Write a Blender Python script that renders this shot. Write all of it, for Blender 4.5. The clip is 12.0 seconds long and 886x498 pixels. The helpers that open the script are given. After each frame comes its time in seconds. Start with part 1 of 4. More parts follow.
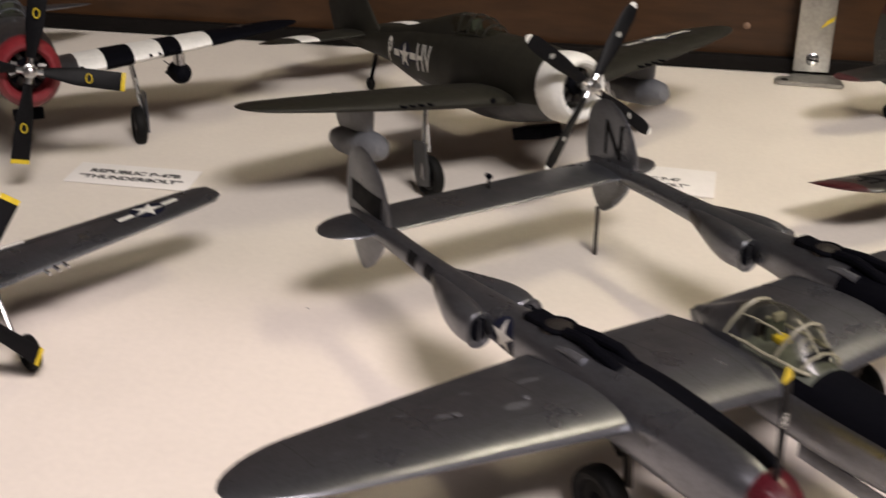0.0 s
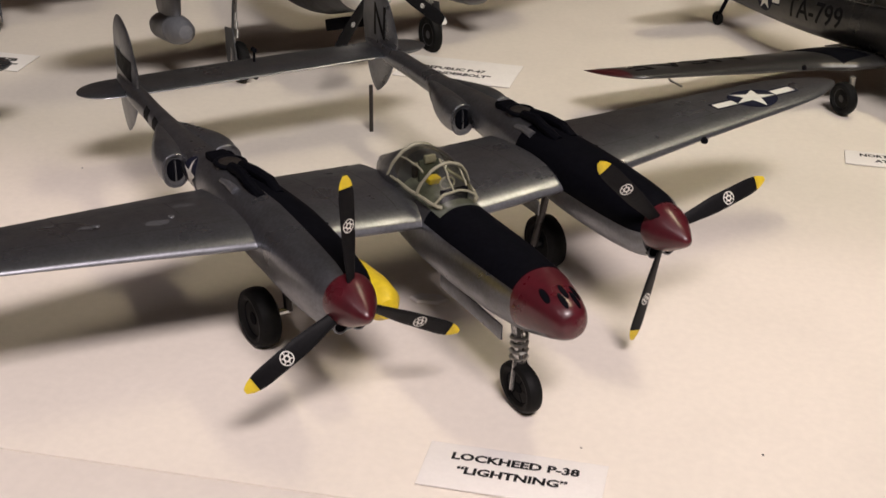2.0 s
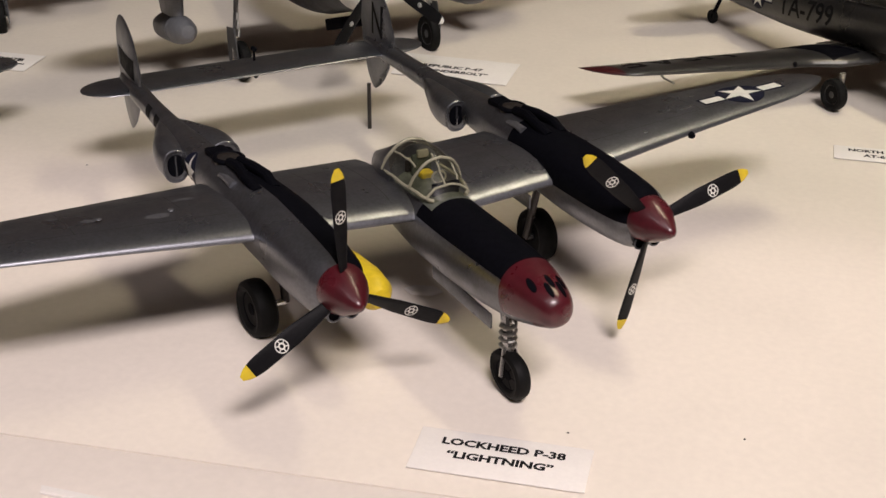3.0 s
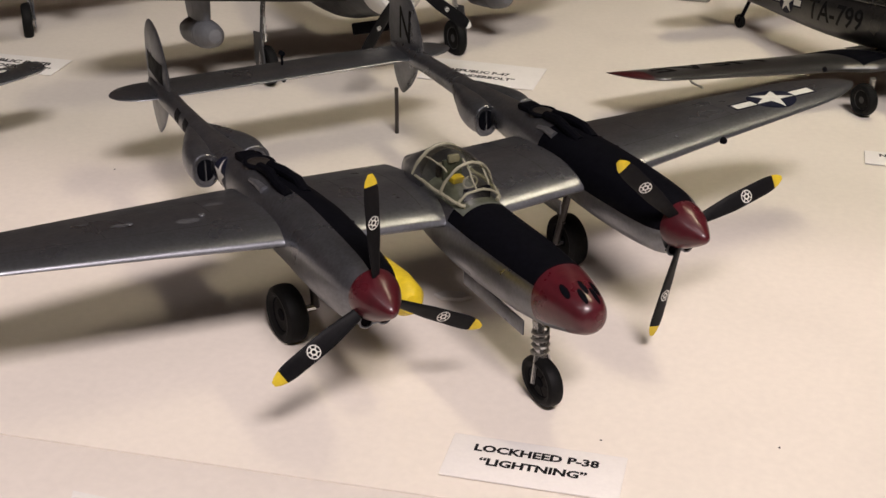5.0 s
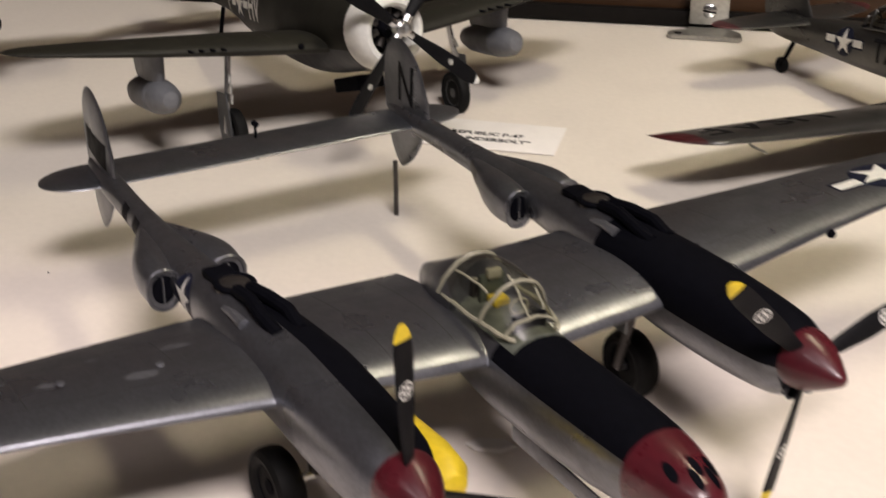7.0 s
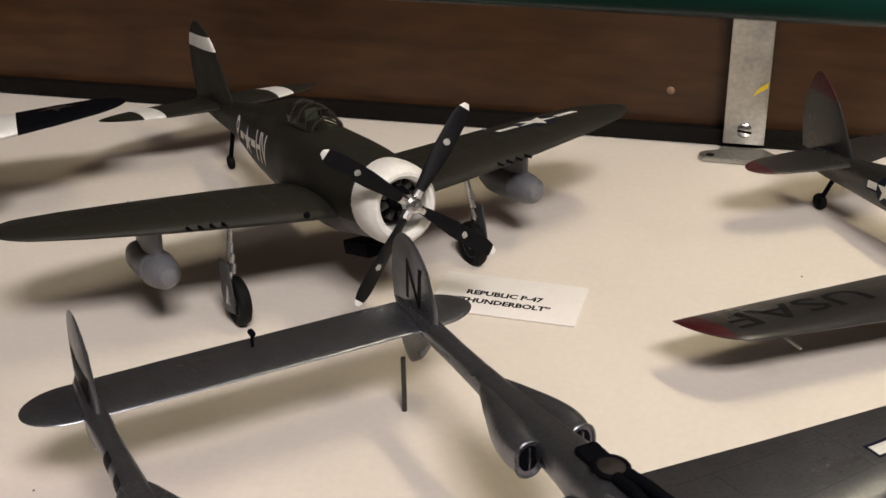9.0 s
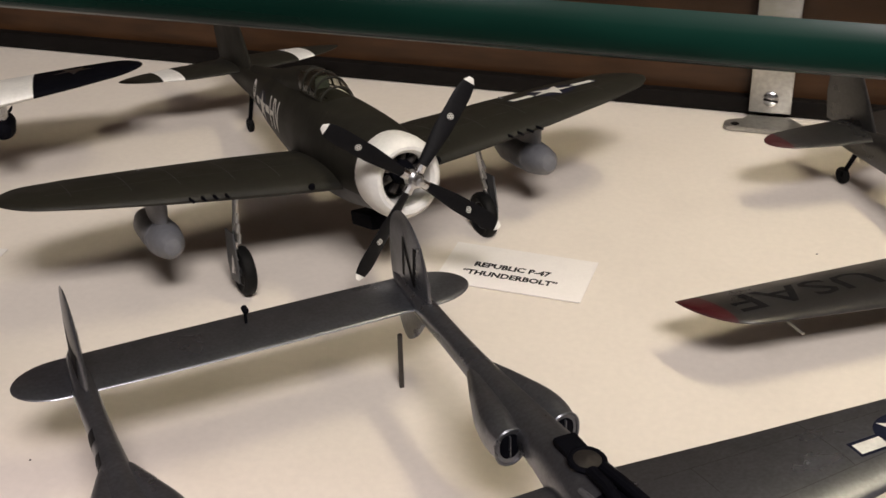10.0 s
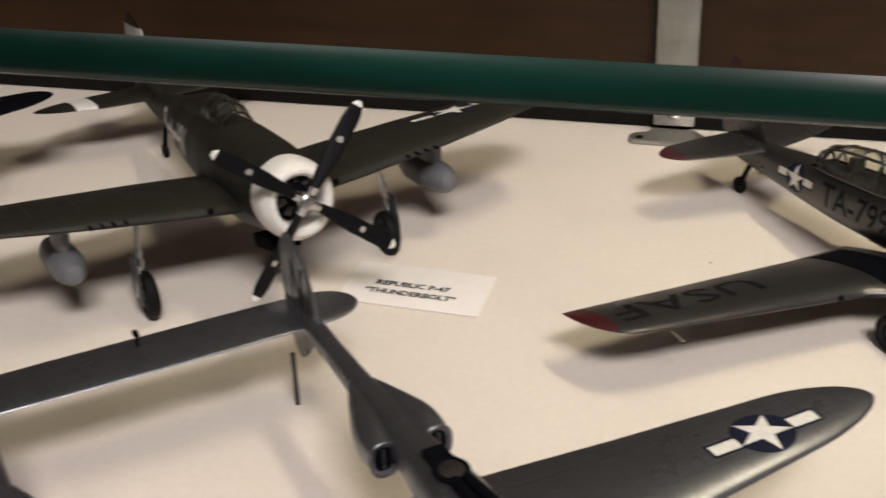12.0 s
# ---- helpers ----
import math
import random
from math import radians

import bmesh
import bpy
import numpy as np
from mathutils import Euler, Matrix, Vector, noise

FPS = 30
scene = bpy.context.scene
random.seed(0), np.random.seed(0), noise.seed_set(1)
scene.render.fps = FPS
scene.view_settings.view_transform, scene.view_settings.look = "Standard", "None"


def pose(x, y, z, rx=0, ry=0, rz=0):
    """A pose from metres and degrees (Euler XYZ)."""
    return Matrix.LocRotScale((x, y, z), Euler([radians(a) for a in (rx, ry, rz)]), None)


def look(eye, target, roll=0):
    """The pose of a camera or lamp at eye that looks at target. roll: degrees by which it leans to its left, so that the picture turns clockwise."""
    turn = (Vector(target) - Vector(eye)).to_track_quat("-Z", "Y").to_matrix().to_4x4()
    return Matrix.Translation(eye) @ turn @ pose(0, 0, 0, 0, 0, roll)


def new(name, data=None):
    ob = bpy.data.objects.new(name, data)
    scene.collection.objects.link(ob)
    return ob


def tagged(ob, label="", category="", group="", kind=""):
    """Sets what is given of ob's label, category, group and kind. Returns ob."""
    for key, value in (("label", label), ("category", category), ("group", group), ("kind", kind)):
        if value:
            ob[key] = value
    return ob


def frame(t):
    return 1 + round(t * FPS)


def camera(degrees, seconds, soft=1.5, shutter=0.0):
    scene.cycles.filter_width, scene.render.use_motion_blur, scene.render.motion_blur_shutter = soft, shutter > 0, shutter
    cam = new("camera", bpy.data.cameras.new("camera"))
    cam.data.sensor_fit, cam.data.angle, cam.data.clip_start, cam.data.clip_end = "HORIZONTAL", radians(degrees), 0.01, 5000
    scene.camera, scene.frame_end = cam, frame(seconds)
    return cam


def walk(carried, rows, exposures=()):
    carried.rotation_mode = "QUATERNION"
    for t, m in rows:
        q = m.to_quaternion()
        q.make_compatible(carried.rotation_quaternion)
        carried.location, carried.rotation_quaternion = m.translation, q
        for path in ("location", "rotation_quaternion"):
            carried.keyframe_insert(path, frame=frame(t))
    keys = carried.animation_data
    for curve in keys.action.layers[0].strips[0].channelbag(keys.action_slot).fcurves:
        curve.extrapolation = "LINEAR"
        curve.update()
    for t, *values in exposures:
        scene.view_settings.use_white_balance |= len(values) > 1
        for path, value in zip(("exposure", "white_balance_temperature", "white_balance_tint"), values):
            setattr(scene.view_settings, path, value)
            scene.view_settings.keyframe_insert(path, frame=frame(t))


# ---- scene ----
cam = camera(35.5, 12.0, shutter=0.5)
PATH = [
    (0.0, look((-0.0859, -0.3154, 0.2360), (-0.1238, -0.0473, 0.1068), 1.07)),
    (0.5, look((-0.0343, -0.3287, 0.2305), (-0.0771, -0.0621, 0.0999), 1.13)),
    (1.0, look((0.0125, -0.3180, 0.2185), (-0.0352, -0.0530, 0.0862), 1.23)),
    (1.5, look((0.0374, -0.3272, 0.2236), (-0.0139, -0.0640, 0.0891), 1.12)),
    (2.0, look((0.0420, -0.3439, 0.2210), (-0.0109, -0.0819, 0.0847), 1.00)),
    (2.5, look((0.0499, -0.3500, 0.2216), (-0.0042, -0.0885, 0.0849), 0.83)),
    (3.0, look((0.0499, -0.3543, 0.2241), (-0.0052, -0.0927, 0.0879), 0.62)),
    (5.0, look((0.0452, -0.3531, 0.2234), (-0.0136, -0.0919, 0.0880), 0.41)),
    (5.5, look((0.0450, -0.3541, 0.2230), (-0.0120, -0.0924, 0.0878), 0.32)),
    (6.0, look((0.0330, -0.3232, 0.2216), (-0.0206, -0.0602, 0.0875), 0.19)),
    (6.5, look((0.0228, -0.2829, 0.2121), (-0.0283, -0.0188, 0.0792), 0.07)),
    (7.0, look((0.0026, -0.2515, 0.2002), (-0.0475, 0.0141, 0.0699), -0.04)),
    (7.5, look((-0.0180, -0.2265, 0.2112), (-0.0686, 0.0404, 0.0839), 0.16)),
    (9.5, look((0.0106, -0.1834, 0.2632), (-0.0526, 0.0726, 0.1201), -0.87)),
    (10.0, look((0.0194, -0.1774, 0.2654), (-0.0507, 0.0739, 0.1173), -1.10)),
    (10.5, look((0.0226, -0.1798, 0.2689), (-0.0524, 0.0704, 0.1213), -1.64)),
    (11.0, look((0.0243, -0.1819, 0.2707), (-0.0507, 0.0686, 0.1237), -1.70)),
    (11.5, look((0.0259, -0.1846, 0.2724), (-0.0447, 0.0682, 0.1271), -2.04)),
    (12.0, look((0.0510, -0.1801, 0.2720), (-0.0149, 0.0739, 0.1265), -2.20)),
]
walk(cam, PATH, exposures=((0.0, 0.36), (1.0, 0.24), (2.0, 0.13), (5.5, 0.13), (6.5, 0.25), (7.5, 0.42), (9.5, 0.34), (12.0, 0.34)))

# ---- light: ceiling panel of the room, added left fill, tube in the case top ----
def area(name, place, target, sx, sy, power, colour, spread=180):
    lamp = bpy.data.lights.new(name, "AREA")
    lamp.shape, lamp.size, lamp.size_y, lamp.energy, lamp.color = "RECTANGLE", sx, sy, power, colour
    lamp.spread = math.radians(spread)
    ob = new(name, lamp)
    ob.matrix_world = look(place, target)
    return ob


area("ceiling_lamp", (0.78, -1.45, 2.40), (-0.02, 0.12, 0.0), 1.00, 0.80, 140.0, (1.0, 0.88, 0.88))
# Weak unseen panel, added to brighten the left side of the shelf.
area("ceiling_lamp", (-0.95, -1.6, 2.40), (-0.1, 0.12, 0.0), 0.80, 0.60, 8.0, (1.0, 0.865, 0.88))
area("case_lamp", (0.21, 0.36, 0.82), (0.10, 0.28, 0.0), 0.40, 0.08, 1.0, (1.0, 0.83, 0.60), 85)
world = bpy.data.worlds.new("room_dusk")
scene.world = world
world.use_nodes = True
world.node_tree.nodes["Background"].inputs[0].default_value = (1.0, 0.9, 0.8, 1)
world.node_tree.nodes["Background"].inputs[1].default_value = 0.025
scene.view_settings.exposure = 0.0

# ---- materials ----
def material(name, colour, rough=0.5, metal=0.0, grain=200.0, vary=0.12, stain=25.0, stains=0.10, bump=0.1, rough_vary=0.1,
             stretch=(1, 1, 1), coat=0.0, spec=0.5, dark=(0.0, 0.0, 0.0)):
    m = bpy.data.materials.new(name)
    m.use_nodes = True
    nt = m.node_tree
    b = nt.nodes["Principled BSDF"]
    tc = nt.nodes.new("ShaderNodeTexCoord")
    mp = nt.nodes.new("ShaderNodeMapping")
    mp.inputs["Scale"].default_value = stretch
    nt.links.new(tc.outputs["Object"], mp.inputs[0])

    def tex(scale, detail):
        n = nt.nodes.new("ShaderNodeTexNoise")
        n.inputs["Scale"].default_value, n.inputs["Detail"].default_value = scale, detail
        nt.links.new(mp.outputs[0], n.inputs["Vector"])
        return n.outputs["Fac"]

    fine, wide = tex(grain, 3), tex(stain, 4)

    def mixed(fac, a, c, lo, hi):
        r = nt.nodes.new("ShaderNodeMapRange")
        r.inputs["From Min"].default_value, r.inputs["From Max"].default_value = lo, hi
        nt.links.new(fac, r.inputs["Value"])
        x = nt.nodes.new("ShaderNodeMix")
        x.data_type = "RGBA"
        nt.links.new(r.outputs[0], x.inputs["Factor"])
        for k, v in ((6, a), (7, c)):
            if isinstance(v, tuple):
                x.inputs[k].default_value = (*v, 1)
            else:
                nt.links.new(v, x.inputs[k])
        return x.outputs[2]

    lo = tuple(c * (1 - vary) for c in colour)
    hi = tuple(min(1, c * (1 + vary)) for c in colour)
    base = mixed(fine, lo, hi, 0.3, 0.7)
    st = mixed(wide, (1, 1, 1), tuple(1 - stains * (1 - d) for d in dark), 0.45, 0.75)
    mul = nt.nodes.new("ShaderNodeMix")
    mul.data_type, mul.blend_type = "RGBA", "MULTIPLY"
    mul.inputs["Factor"].default_value = 1.0
    nt.links.new(base, mul.inputs[6])
    nt.links.new(st, mul.inputs[7])
    nt.links.new(mul.outputs[2], b.inputs["Base Color"])
    rr = nt.nodes.new("ShaderNodeMapRange")
    rr.inputs["From Min"].default_value, rr.inputs["From Max"].default_value = 0.3, 0.7
    rr.inputs["To Min"].default_value, rr.inputs["To Max"].default_value = max(0.02, rough - rough_vary), min(1, rough + rough_vary)
    nt.links.new(wide, rr.inputs["Value"])
    nt.links.new(rr.outputs[0], b.inputs["Roughness"])
    b.inputs["Metallic"].default_value = metal
    b.inputs["Specular IOR Level"].default_value = spec
    b.inputs["Coat Weight"].default_value = coat
    if bump:
        bp = nt.nodes.new("ShaderNodeBump")
        bp.inputs["Strength"].default_value, bp.inputs["Distance"].default_value = bump, 0.0004
        nt.links.new(fine, bp.inputs["Height"])
        nt.links.new(bp.outputs[0], b.inputs["Normal"])
    return m


def clear(name, tint, gloss=0.10):
    """Thin clear plastic or glass: lets light through, with a Fresnel gloss."""
    m = bpy.data.materials.new(name)
    m.use_nodes = True
    nt = m.node_tree
    nt.nodes.remove(nt.nodes["Principled BSDF"])
    out = nt.nodes["Material Output"]
    tr, gl, mx, fr, pw, ml = (nt.nodes.new(k) for k in ("ShaderNodeBsdfTransparent", "ShaderNodeBsdfGlossy", "ShaderNodeMixShader", "ShaderNodeLayerWeight",
                                                        "ShaderNodeMath", "ShaderNodeMath"))
    tr.inputs[0].default_value = (*tint, 1)
    gl.inputs["Roughness"].default_value = gloss
    fr.inputs["Blend"].default_value = 0.5
    pw.operation, ml.operation = "POWER", "MULTIPLY_ADD"
    pw.inputs[1].default_value, ml.inputs[1].default_value, ml.inputs[2].default_value = 4.0, 0.8, 0.04
    nt.links.new(fr.outputs["Facing"], pw.inputs[0])
    nt.links.new(pw.outputs[0], ml.inputs[0])
    nt.links.new(ml.outputs[0], mx.inputs[0])
    nt.links.new(tr.outputs[0], mx.inputs[1])
    nt.links.new(gl.outputs[0], mx.inputs[2])
    nt.links.new(mx.outputs[0], out.inputs["Surface"])
    return m


SILVER = material("silver_paint", (0.184, 0.191, 0.210), 0.33, 0.85, 900, 0.12, 70, 0.28, 0.05, 0.08)
SILVER_PATCH = material("brushed_silver_patch", (0.195, 0.202, 0.22), 0.42, 0.7, 700, 0.12, 90, 0.12, 0.1, 0.08)
GREYSILVER = material("grey_silver_paint", (0.072, 0.071, 0.069), 0.33, 0.75, 700, 0.10, 50, 0.16, 0.05, 0.08)
CHROME = material("bare_metal", (0.62, 0.62, 0.62), 0.25, 1.0, 700, 0.08, 80, 0.2, 0.1, 0.08)
BLACK = material("matt_black_paint", (0.0032, 0.0034, 0.0052), 0.68, 0, 700, 0.2, 60, 0.1, 0.12, 0.08, spec=0.03)
BLADE = material("black_blade_paint", (0.005, 0.005, 0.006), 0.5, 0, 900, 0.2, 120, 0.1, 0.1, 0.08, spec=0.12)
RUBBER = material("black_rubber", (0.0045, 0.0045, 0.0045), 0.65, 0, 900, 0.2, 150, 0.1, 0.15, spec=0.15)
MAROON = material("maroon_gloss_paint", (0.066, 0.007, 0.012), 0.32, 0, 500, 0.12, 120, 0.2, 0.1, 0.08, coat=0.2)
# Rougher, darker maroon for the trainer: its dimmer light is put into the colour.
MAROON_SHADED = material("shaded_maroon_paint", (0.05, 0.008, 0.010), 0.45, 0, 500, 0.12, 120, 0.2, 0.1)
RED = material("red_paint", (0.20, 0.018, 0.024), 0.5, 0, 500, 0.12, 90, 0.2, 0.1)
YELLOW = material("yellow_paint", (0.62, 0.46, 0.02), 0.45, 0, 500, 0.10, 200, 0.15, 0.1)
WHITE = material("white_paint", (0.78, 0.77, 0.73), 0.45, 0, 600, 0.05, 120, 0.12, 0.08)
DECALW = material("white_decal", (0.72, 0.71, 0.66), 0.5, 0, 900, 0.06, 300, 0.15, 0.0)
DECALB = material("dark_blue_decal", (0.012, 0.014, 0.028), 0.45, 0, 900, 0.15, 300, 0.1, 0.0, spec=0.08)
SEAM = material("dark_seam", (0.062, 0.062, 0.064), 0.5, 0.3, 900, 0.2, 300, 0.1, 0.0)
EDGING = material("cream_pink_edging_paint", (0.80, 0.735, 0.68), 0.40, 0, 300, 0.025, 18, 0.07, 0.06, 0.08)
INK = material("black_ink", (0.010, 0.010, 0.011), 0.6, 0, 900, 0.15, 300, 0.1, 0.0, spec=0.08)
OLIVE = material("olive_drab_paint", (0.017, 0.0162, 0.012), 0.6, 0, 600, 0.14, 50, 0.25, 0.12, 0.08, spec=0.25)
GREYUNDER = material("neutral_grey_paint", (0.055, 0.056, 0.058), 0.5, 0, 600, 0.08, 100, 0.15, 0.1)
TANK = material("blue_grey_tank_paint", (0.13, 0.133, 0.145), 0.5, 0, 600, 0.08, 120, 0.15, 0.1)
BRONZE = material("dark_exhaust_metal", (0.05, 0.045, 0.042), 0.4, 0.6, 600, 0.2, 150, 0.2, 0.2)
COCKFLOOR = material("grey_green_cockpit_paint", (0.10, 0.11, 0.09), 0.6, 0, 300, 0.3, 120, 0.4, 0.2)
COCKPIT = material("cockpit_green_paint", (0.045, 0.055, 0.04), 0.6, 0, 500, 0.15, 200, 0.2, 0.1)
FRAMEC = material("cream_canopy_frame", (0.27, 0.26, 0.19), 0.5, 0, 600, 0.1, 200, 0.2, 0.1)
CREAM = material("cream_painted_board", (0.76, 0.70, 0.625), 0.42, 0, 350, 0.025, 14, 0.07, 0.06, 0.08)
CARD = material("white_card", (0.80, 0.77, 0.74), 0.55, 0, 900, 0.02, 100, 0.03, 0.05)
BROWN = material("dark_brown_stained_wood", (0.046, 0.021, 0.0085), 0.42, 0, 90, 0.30, 9, 0.40, 0.12, 0.1, stretch=(0.35, 1, 1.8), spec=0.3)
CHIP = material("worn_wood_chip", (0.20, 0.12, 0.075), 0.7, 0, 300, 0.2, 100, 0.3, 0.2)
BLACKGAP = material("black_edge_strip", (0.006, 0.005, 0.0045), 0.6, 0, 400, 0.2, 60, 0.2, 0.1, spec=0.1)
STEEL = material("dull_steel", (0.40, 0.39, 0.36), 0.38, 0.85, 500, 0.12, 60, 0.22, 0.12, 0.1)
PLASTER = material("room_plaster", (0.115, 0.107, 0.095), 0.8, 0, 60, 0.05, 4, 0.1, 0.1)
FLOORM = material("room_floor", (0.12, 0.09, 0.07), 0.6, 0, 60, 0.15, 4, 0.2, 0.1)
CLEAR = clear("clear_plastic", (0.80, 0.80, 0.73), 0.3)
GLASS = clear("shelf_glass", (0.905, 0.925, 0.915), 0.03)
GLASSEDGE = material("green_glass_edge", (0.003, 0.022, 0.015), 0.24, 0, 60, 0.45, 8, 0.5, 0.0, 0.06, stretch=(0.3, 1, 1), spec=0.25)

# ---- building helpers (model parts are given in centimetres: x across, y aft, z up) ----
CM = 0.01


def part(name, bm, mats, parent, label="", sharp=35, scale=CM):
    bmesh.ops.recalc_face_normals(bm, faces=bm.faces[:])
    for v in bm.verts:
        v.co *= scale
    me = bpy.data.meshes.new(name)
    bm.to_mesh(me)
    bm.free()
    for m in mats if isinstance(mats, (list, tuple)) else (mats,):
        me.materials.append(m)
    me.shade_smooth()
    me.set_sharp_from_angle(angle=radians(sharp))
    ob = new(name, me)
    if parent:
        ob.parent = parent
    if label:
        ob["label"] = label
    return ob


def lofted(rings, caps=True, loop=True, dark=None):
    """Skin over rings; dark(ring, column) picks the faces of the second material."""
    bm = bmesh.new()
    vs = [[bm.verts.new(p) for p in r] for r in rings]
    n = len(rings[0])
    for r, (a, b) in enumerate(zip(vs, vs[1:])):
        for i in range(n if loop else n - 1):
            j = (i + 1) % n
            f = bm.faces.new((a[i], a[j], b[j], b[i]))
            if dark and dark(r, i):
                f.material_index = 1
    if caps:
        bm.faces.new(vs[0][::-1])
        bm.faces.new(vs[-1])
    return bm


def smooth_rows(rows, steps):
    """Rows of numbers with Catmull-Rom steps between them."""
    rows = [np.array(r, float) for r in rows]
    out = []
    for i in range(len(rows) - 1):
        p0, p1, p2, p3 = rows[max(i - 1, 0)], rows[i], rows[i + 1], rows[min(i + 2, len(rows) - 1)]
        h = max(p2[0] - p1[0], 1e-6)
        m1 = (p2 - p0) / max(p2[0] - p0[0], 1e-6) * h
        m2 = (p3 - p1) / max(p3[0] - p1[0], 1e-6) * h
        for k in range(steps):
            t = k / steps
            out.append((2 * t ** 3 - 3 * t * t + 1) * p1 + (t ** 3 - 2 * t * t + t) * m1 + (3 * t * t - 2 * t ** 3) * p2 + (t ** 3 - t * t) * m2)
    return out + [rows[-1]]


def body_rings(stations, n=32, steps=3, e=2.2):
    """Stations (y, x centre, z centre, half width, height up, height down)."""
    rings = []
    for y, cx, cz, w, hu, hd in smooth_rows(stations, steps):
        w, hu, hd = max(w, 0.01), max(hu, 0.01), max(hd, 0.01)
        ring = []
        for i in range(n):
            a = 2 * math.pi * (i + 0.5) / n
            s, c = math.sin(a), math.cos(a)
            px = math.copysign(abs(c) ** (2 / e), c) * w
            pz = math.copysign(abs(s) ** (2 / e), s) * (hu if s > 0 else hd)
            ring.append(Vector((cx + px, y, cz + pz)))
        rings.append(ring)
    return rings


def foil(rel, t):
    return t * (1.45 * math.sqrt(rel) - 0.63 * rel - 1.758 * rel ** 2 + 1.4215 * rel ** 3 - 0.508 * rel ** 4)


STEPS = (0, 0.008, 0.03, 0.07, 0.13, 0.21, 0.31, 0.43, 0.56, 0.70, 0.84, 0.94, 1.0)


def wing_bm(secs, upright=False, camber=0.25):
    """Sections (span, leading y, trailing y, level, thickness share); upright: span runs along z and level along x."""
    rings = []
    for s, le, te, lv, t in secs:
        c = te - le
        ring = []
        for rel in STEPS[::-1]:
            h = foil(rel, t) * c + camber * t * c * (rel - rel * rel) * 2
            ring.append((s, le + rel * c, lv + h))
        for rel in STEPS[1:-1]:
            h = -foil(rel, t) * c * (0.8 if camber else 1) + camber * t * c * (rel - rel * rel)
            ring.append((s, le + rel * c, lv + h))
        rings.append([Vector((p[2], p[1], p[0])) if upright else Vector(p) for p in ring])
    return lofted(rings)


def rounded_tip(secs, tip, n=6, share=0.42):
    """Adds sections that round the wing off towards the span tip, about a point at the given share of the chord."""
    s0, le, te, lv, t = secs[-1]
    s1, lv0, le0, te0 = secs[-2][0], secs[-2][3], secs[-2][1], secs[-2][2]
    out = list(secs)
    for k in range(1, n + 1):
        q = math.sin(k / n * math.pi / 2) * 0.995
        s = s0 + (tip - s0) * q
        r = math.sqrt(1 - q * q)
        d = (s - s0) / (s0 - s1)
        a, b = le + (le - le0) * d, te + (te - te0) * d
        mid = a + (b - a) * share
        out.append((s, mid - (mid - a) * r, mid + (b - mid) * r, lv + (lv - lv0) * d, t))
    return out


def mirrored(secs):
    return [(-s[0], *s[1:]) for s in secs]


def tube(points, radius, n=8, caps=True, end=None):
    pts = [Vector(p) for p in points]
    rings = []
    side = None
    for i, p in enumerate(pts):
        d = (pts[min(i + 1, len(pts) - 1)] - pts[max(i - 1, 0)]).normalized()
        if side is None:
            side = d.orthogonal().normalized()
        side = (side - d * side.dot(d)).normalized()
        up = d.cross(side)
        r = radius if end is None else radius + (end - radius) * i / (len(pts) - 1)
        rings.append([p + (side * math.cos(2 * math.pi * k / n) + up * math.sin(2 * math.pi * k / n)) * r for k in range(n)])
    return lofted(rings, caps)


def spun(profile, axis="y", n=32, at=(0, 0, 0)):
    """Profile rows (along the axis, radius) turned round the axis."""
    rings = []
    for h, r in profile:
        ring = []
        for k in range(n):
            a = 2 * math.pi * k / n
            c, s = math.cos(a) * max(r, 0.003), math.sin(a) * max(r, 0.003)
            ring.append(Vector({"y": (c, h, s), "x": (h, c, s), "z": (c, s, h)}[axis]) + Vector(at))
        rings.append(ring)
    return lofted(rings)


def slab(x0, x1, y0, y1, z0, z1, bevel=0.0):
    bm = bmesh.new()
    bmesh.ops.create_cube(bm, size=1)
    for v in bm.verts:
        v.co = Vector(((x0 + x1) / 2 + v.co.x * (x1 - x0), (y0 + y1) / 2 + v.co.y * (y1 - y0), (z0 + z1) / 2 + v.co.z * (z1 - z0)))
    if bevel:
        bmesh.ops.bevel(bm, geom=bm.edges[:], offset=bevel, segments=2, profile=0.6, affect="EDGES")
    return bm


def plate(outline, thick, bevel=0.0):
    """An outline in x, y with a thickness along z."""
    bm = bmesh.new()
    lo = [bm.verts.new((x, y, 0)) for x, y in outline]
    hi = [bm.verts.new((x, y, thick)) for x, y in outline]
    n = len(lo)
    bm.faces.new(lo[::-1])
    bm.faces.new(hi)
    for i in range(n):
        bm.faces.new((lo[i], lo[(i + 1) % n], hi[(i + 1) % n], hi[i]))
    if bevel:
        bmesh.ops.bevel(bm, geom=[e for e in bm.edges if abs(e.verts[0].co.z - e.verts[1].co.z) < 1e-6], offset=bevel, segments=2, affect="EDGES")
    return bm


def moved(bm, m):
    bmesh.ops.transform(bm, matrix=m, verts=bm.verts[:])
    return bm


def joined(*bms):
    out = bmesh.new()
    for b in bms:
        me = bpy.data.meshes.new("tmp")
        b.to_mesh(me)
        b.free()
        out.from_mesh(me)
        bpy.data.meshes.remove(me)
    return out


# ---- flat markings laid on a curved surface ----
def polys_bm(polys):
    bm = bmesh.new()
    for p in polys:
        bm.faces.new([bm.verts.new((x, y, 0)) for x, y in p])
    return bm


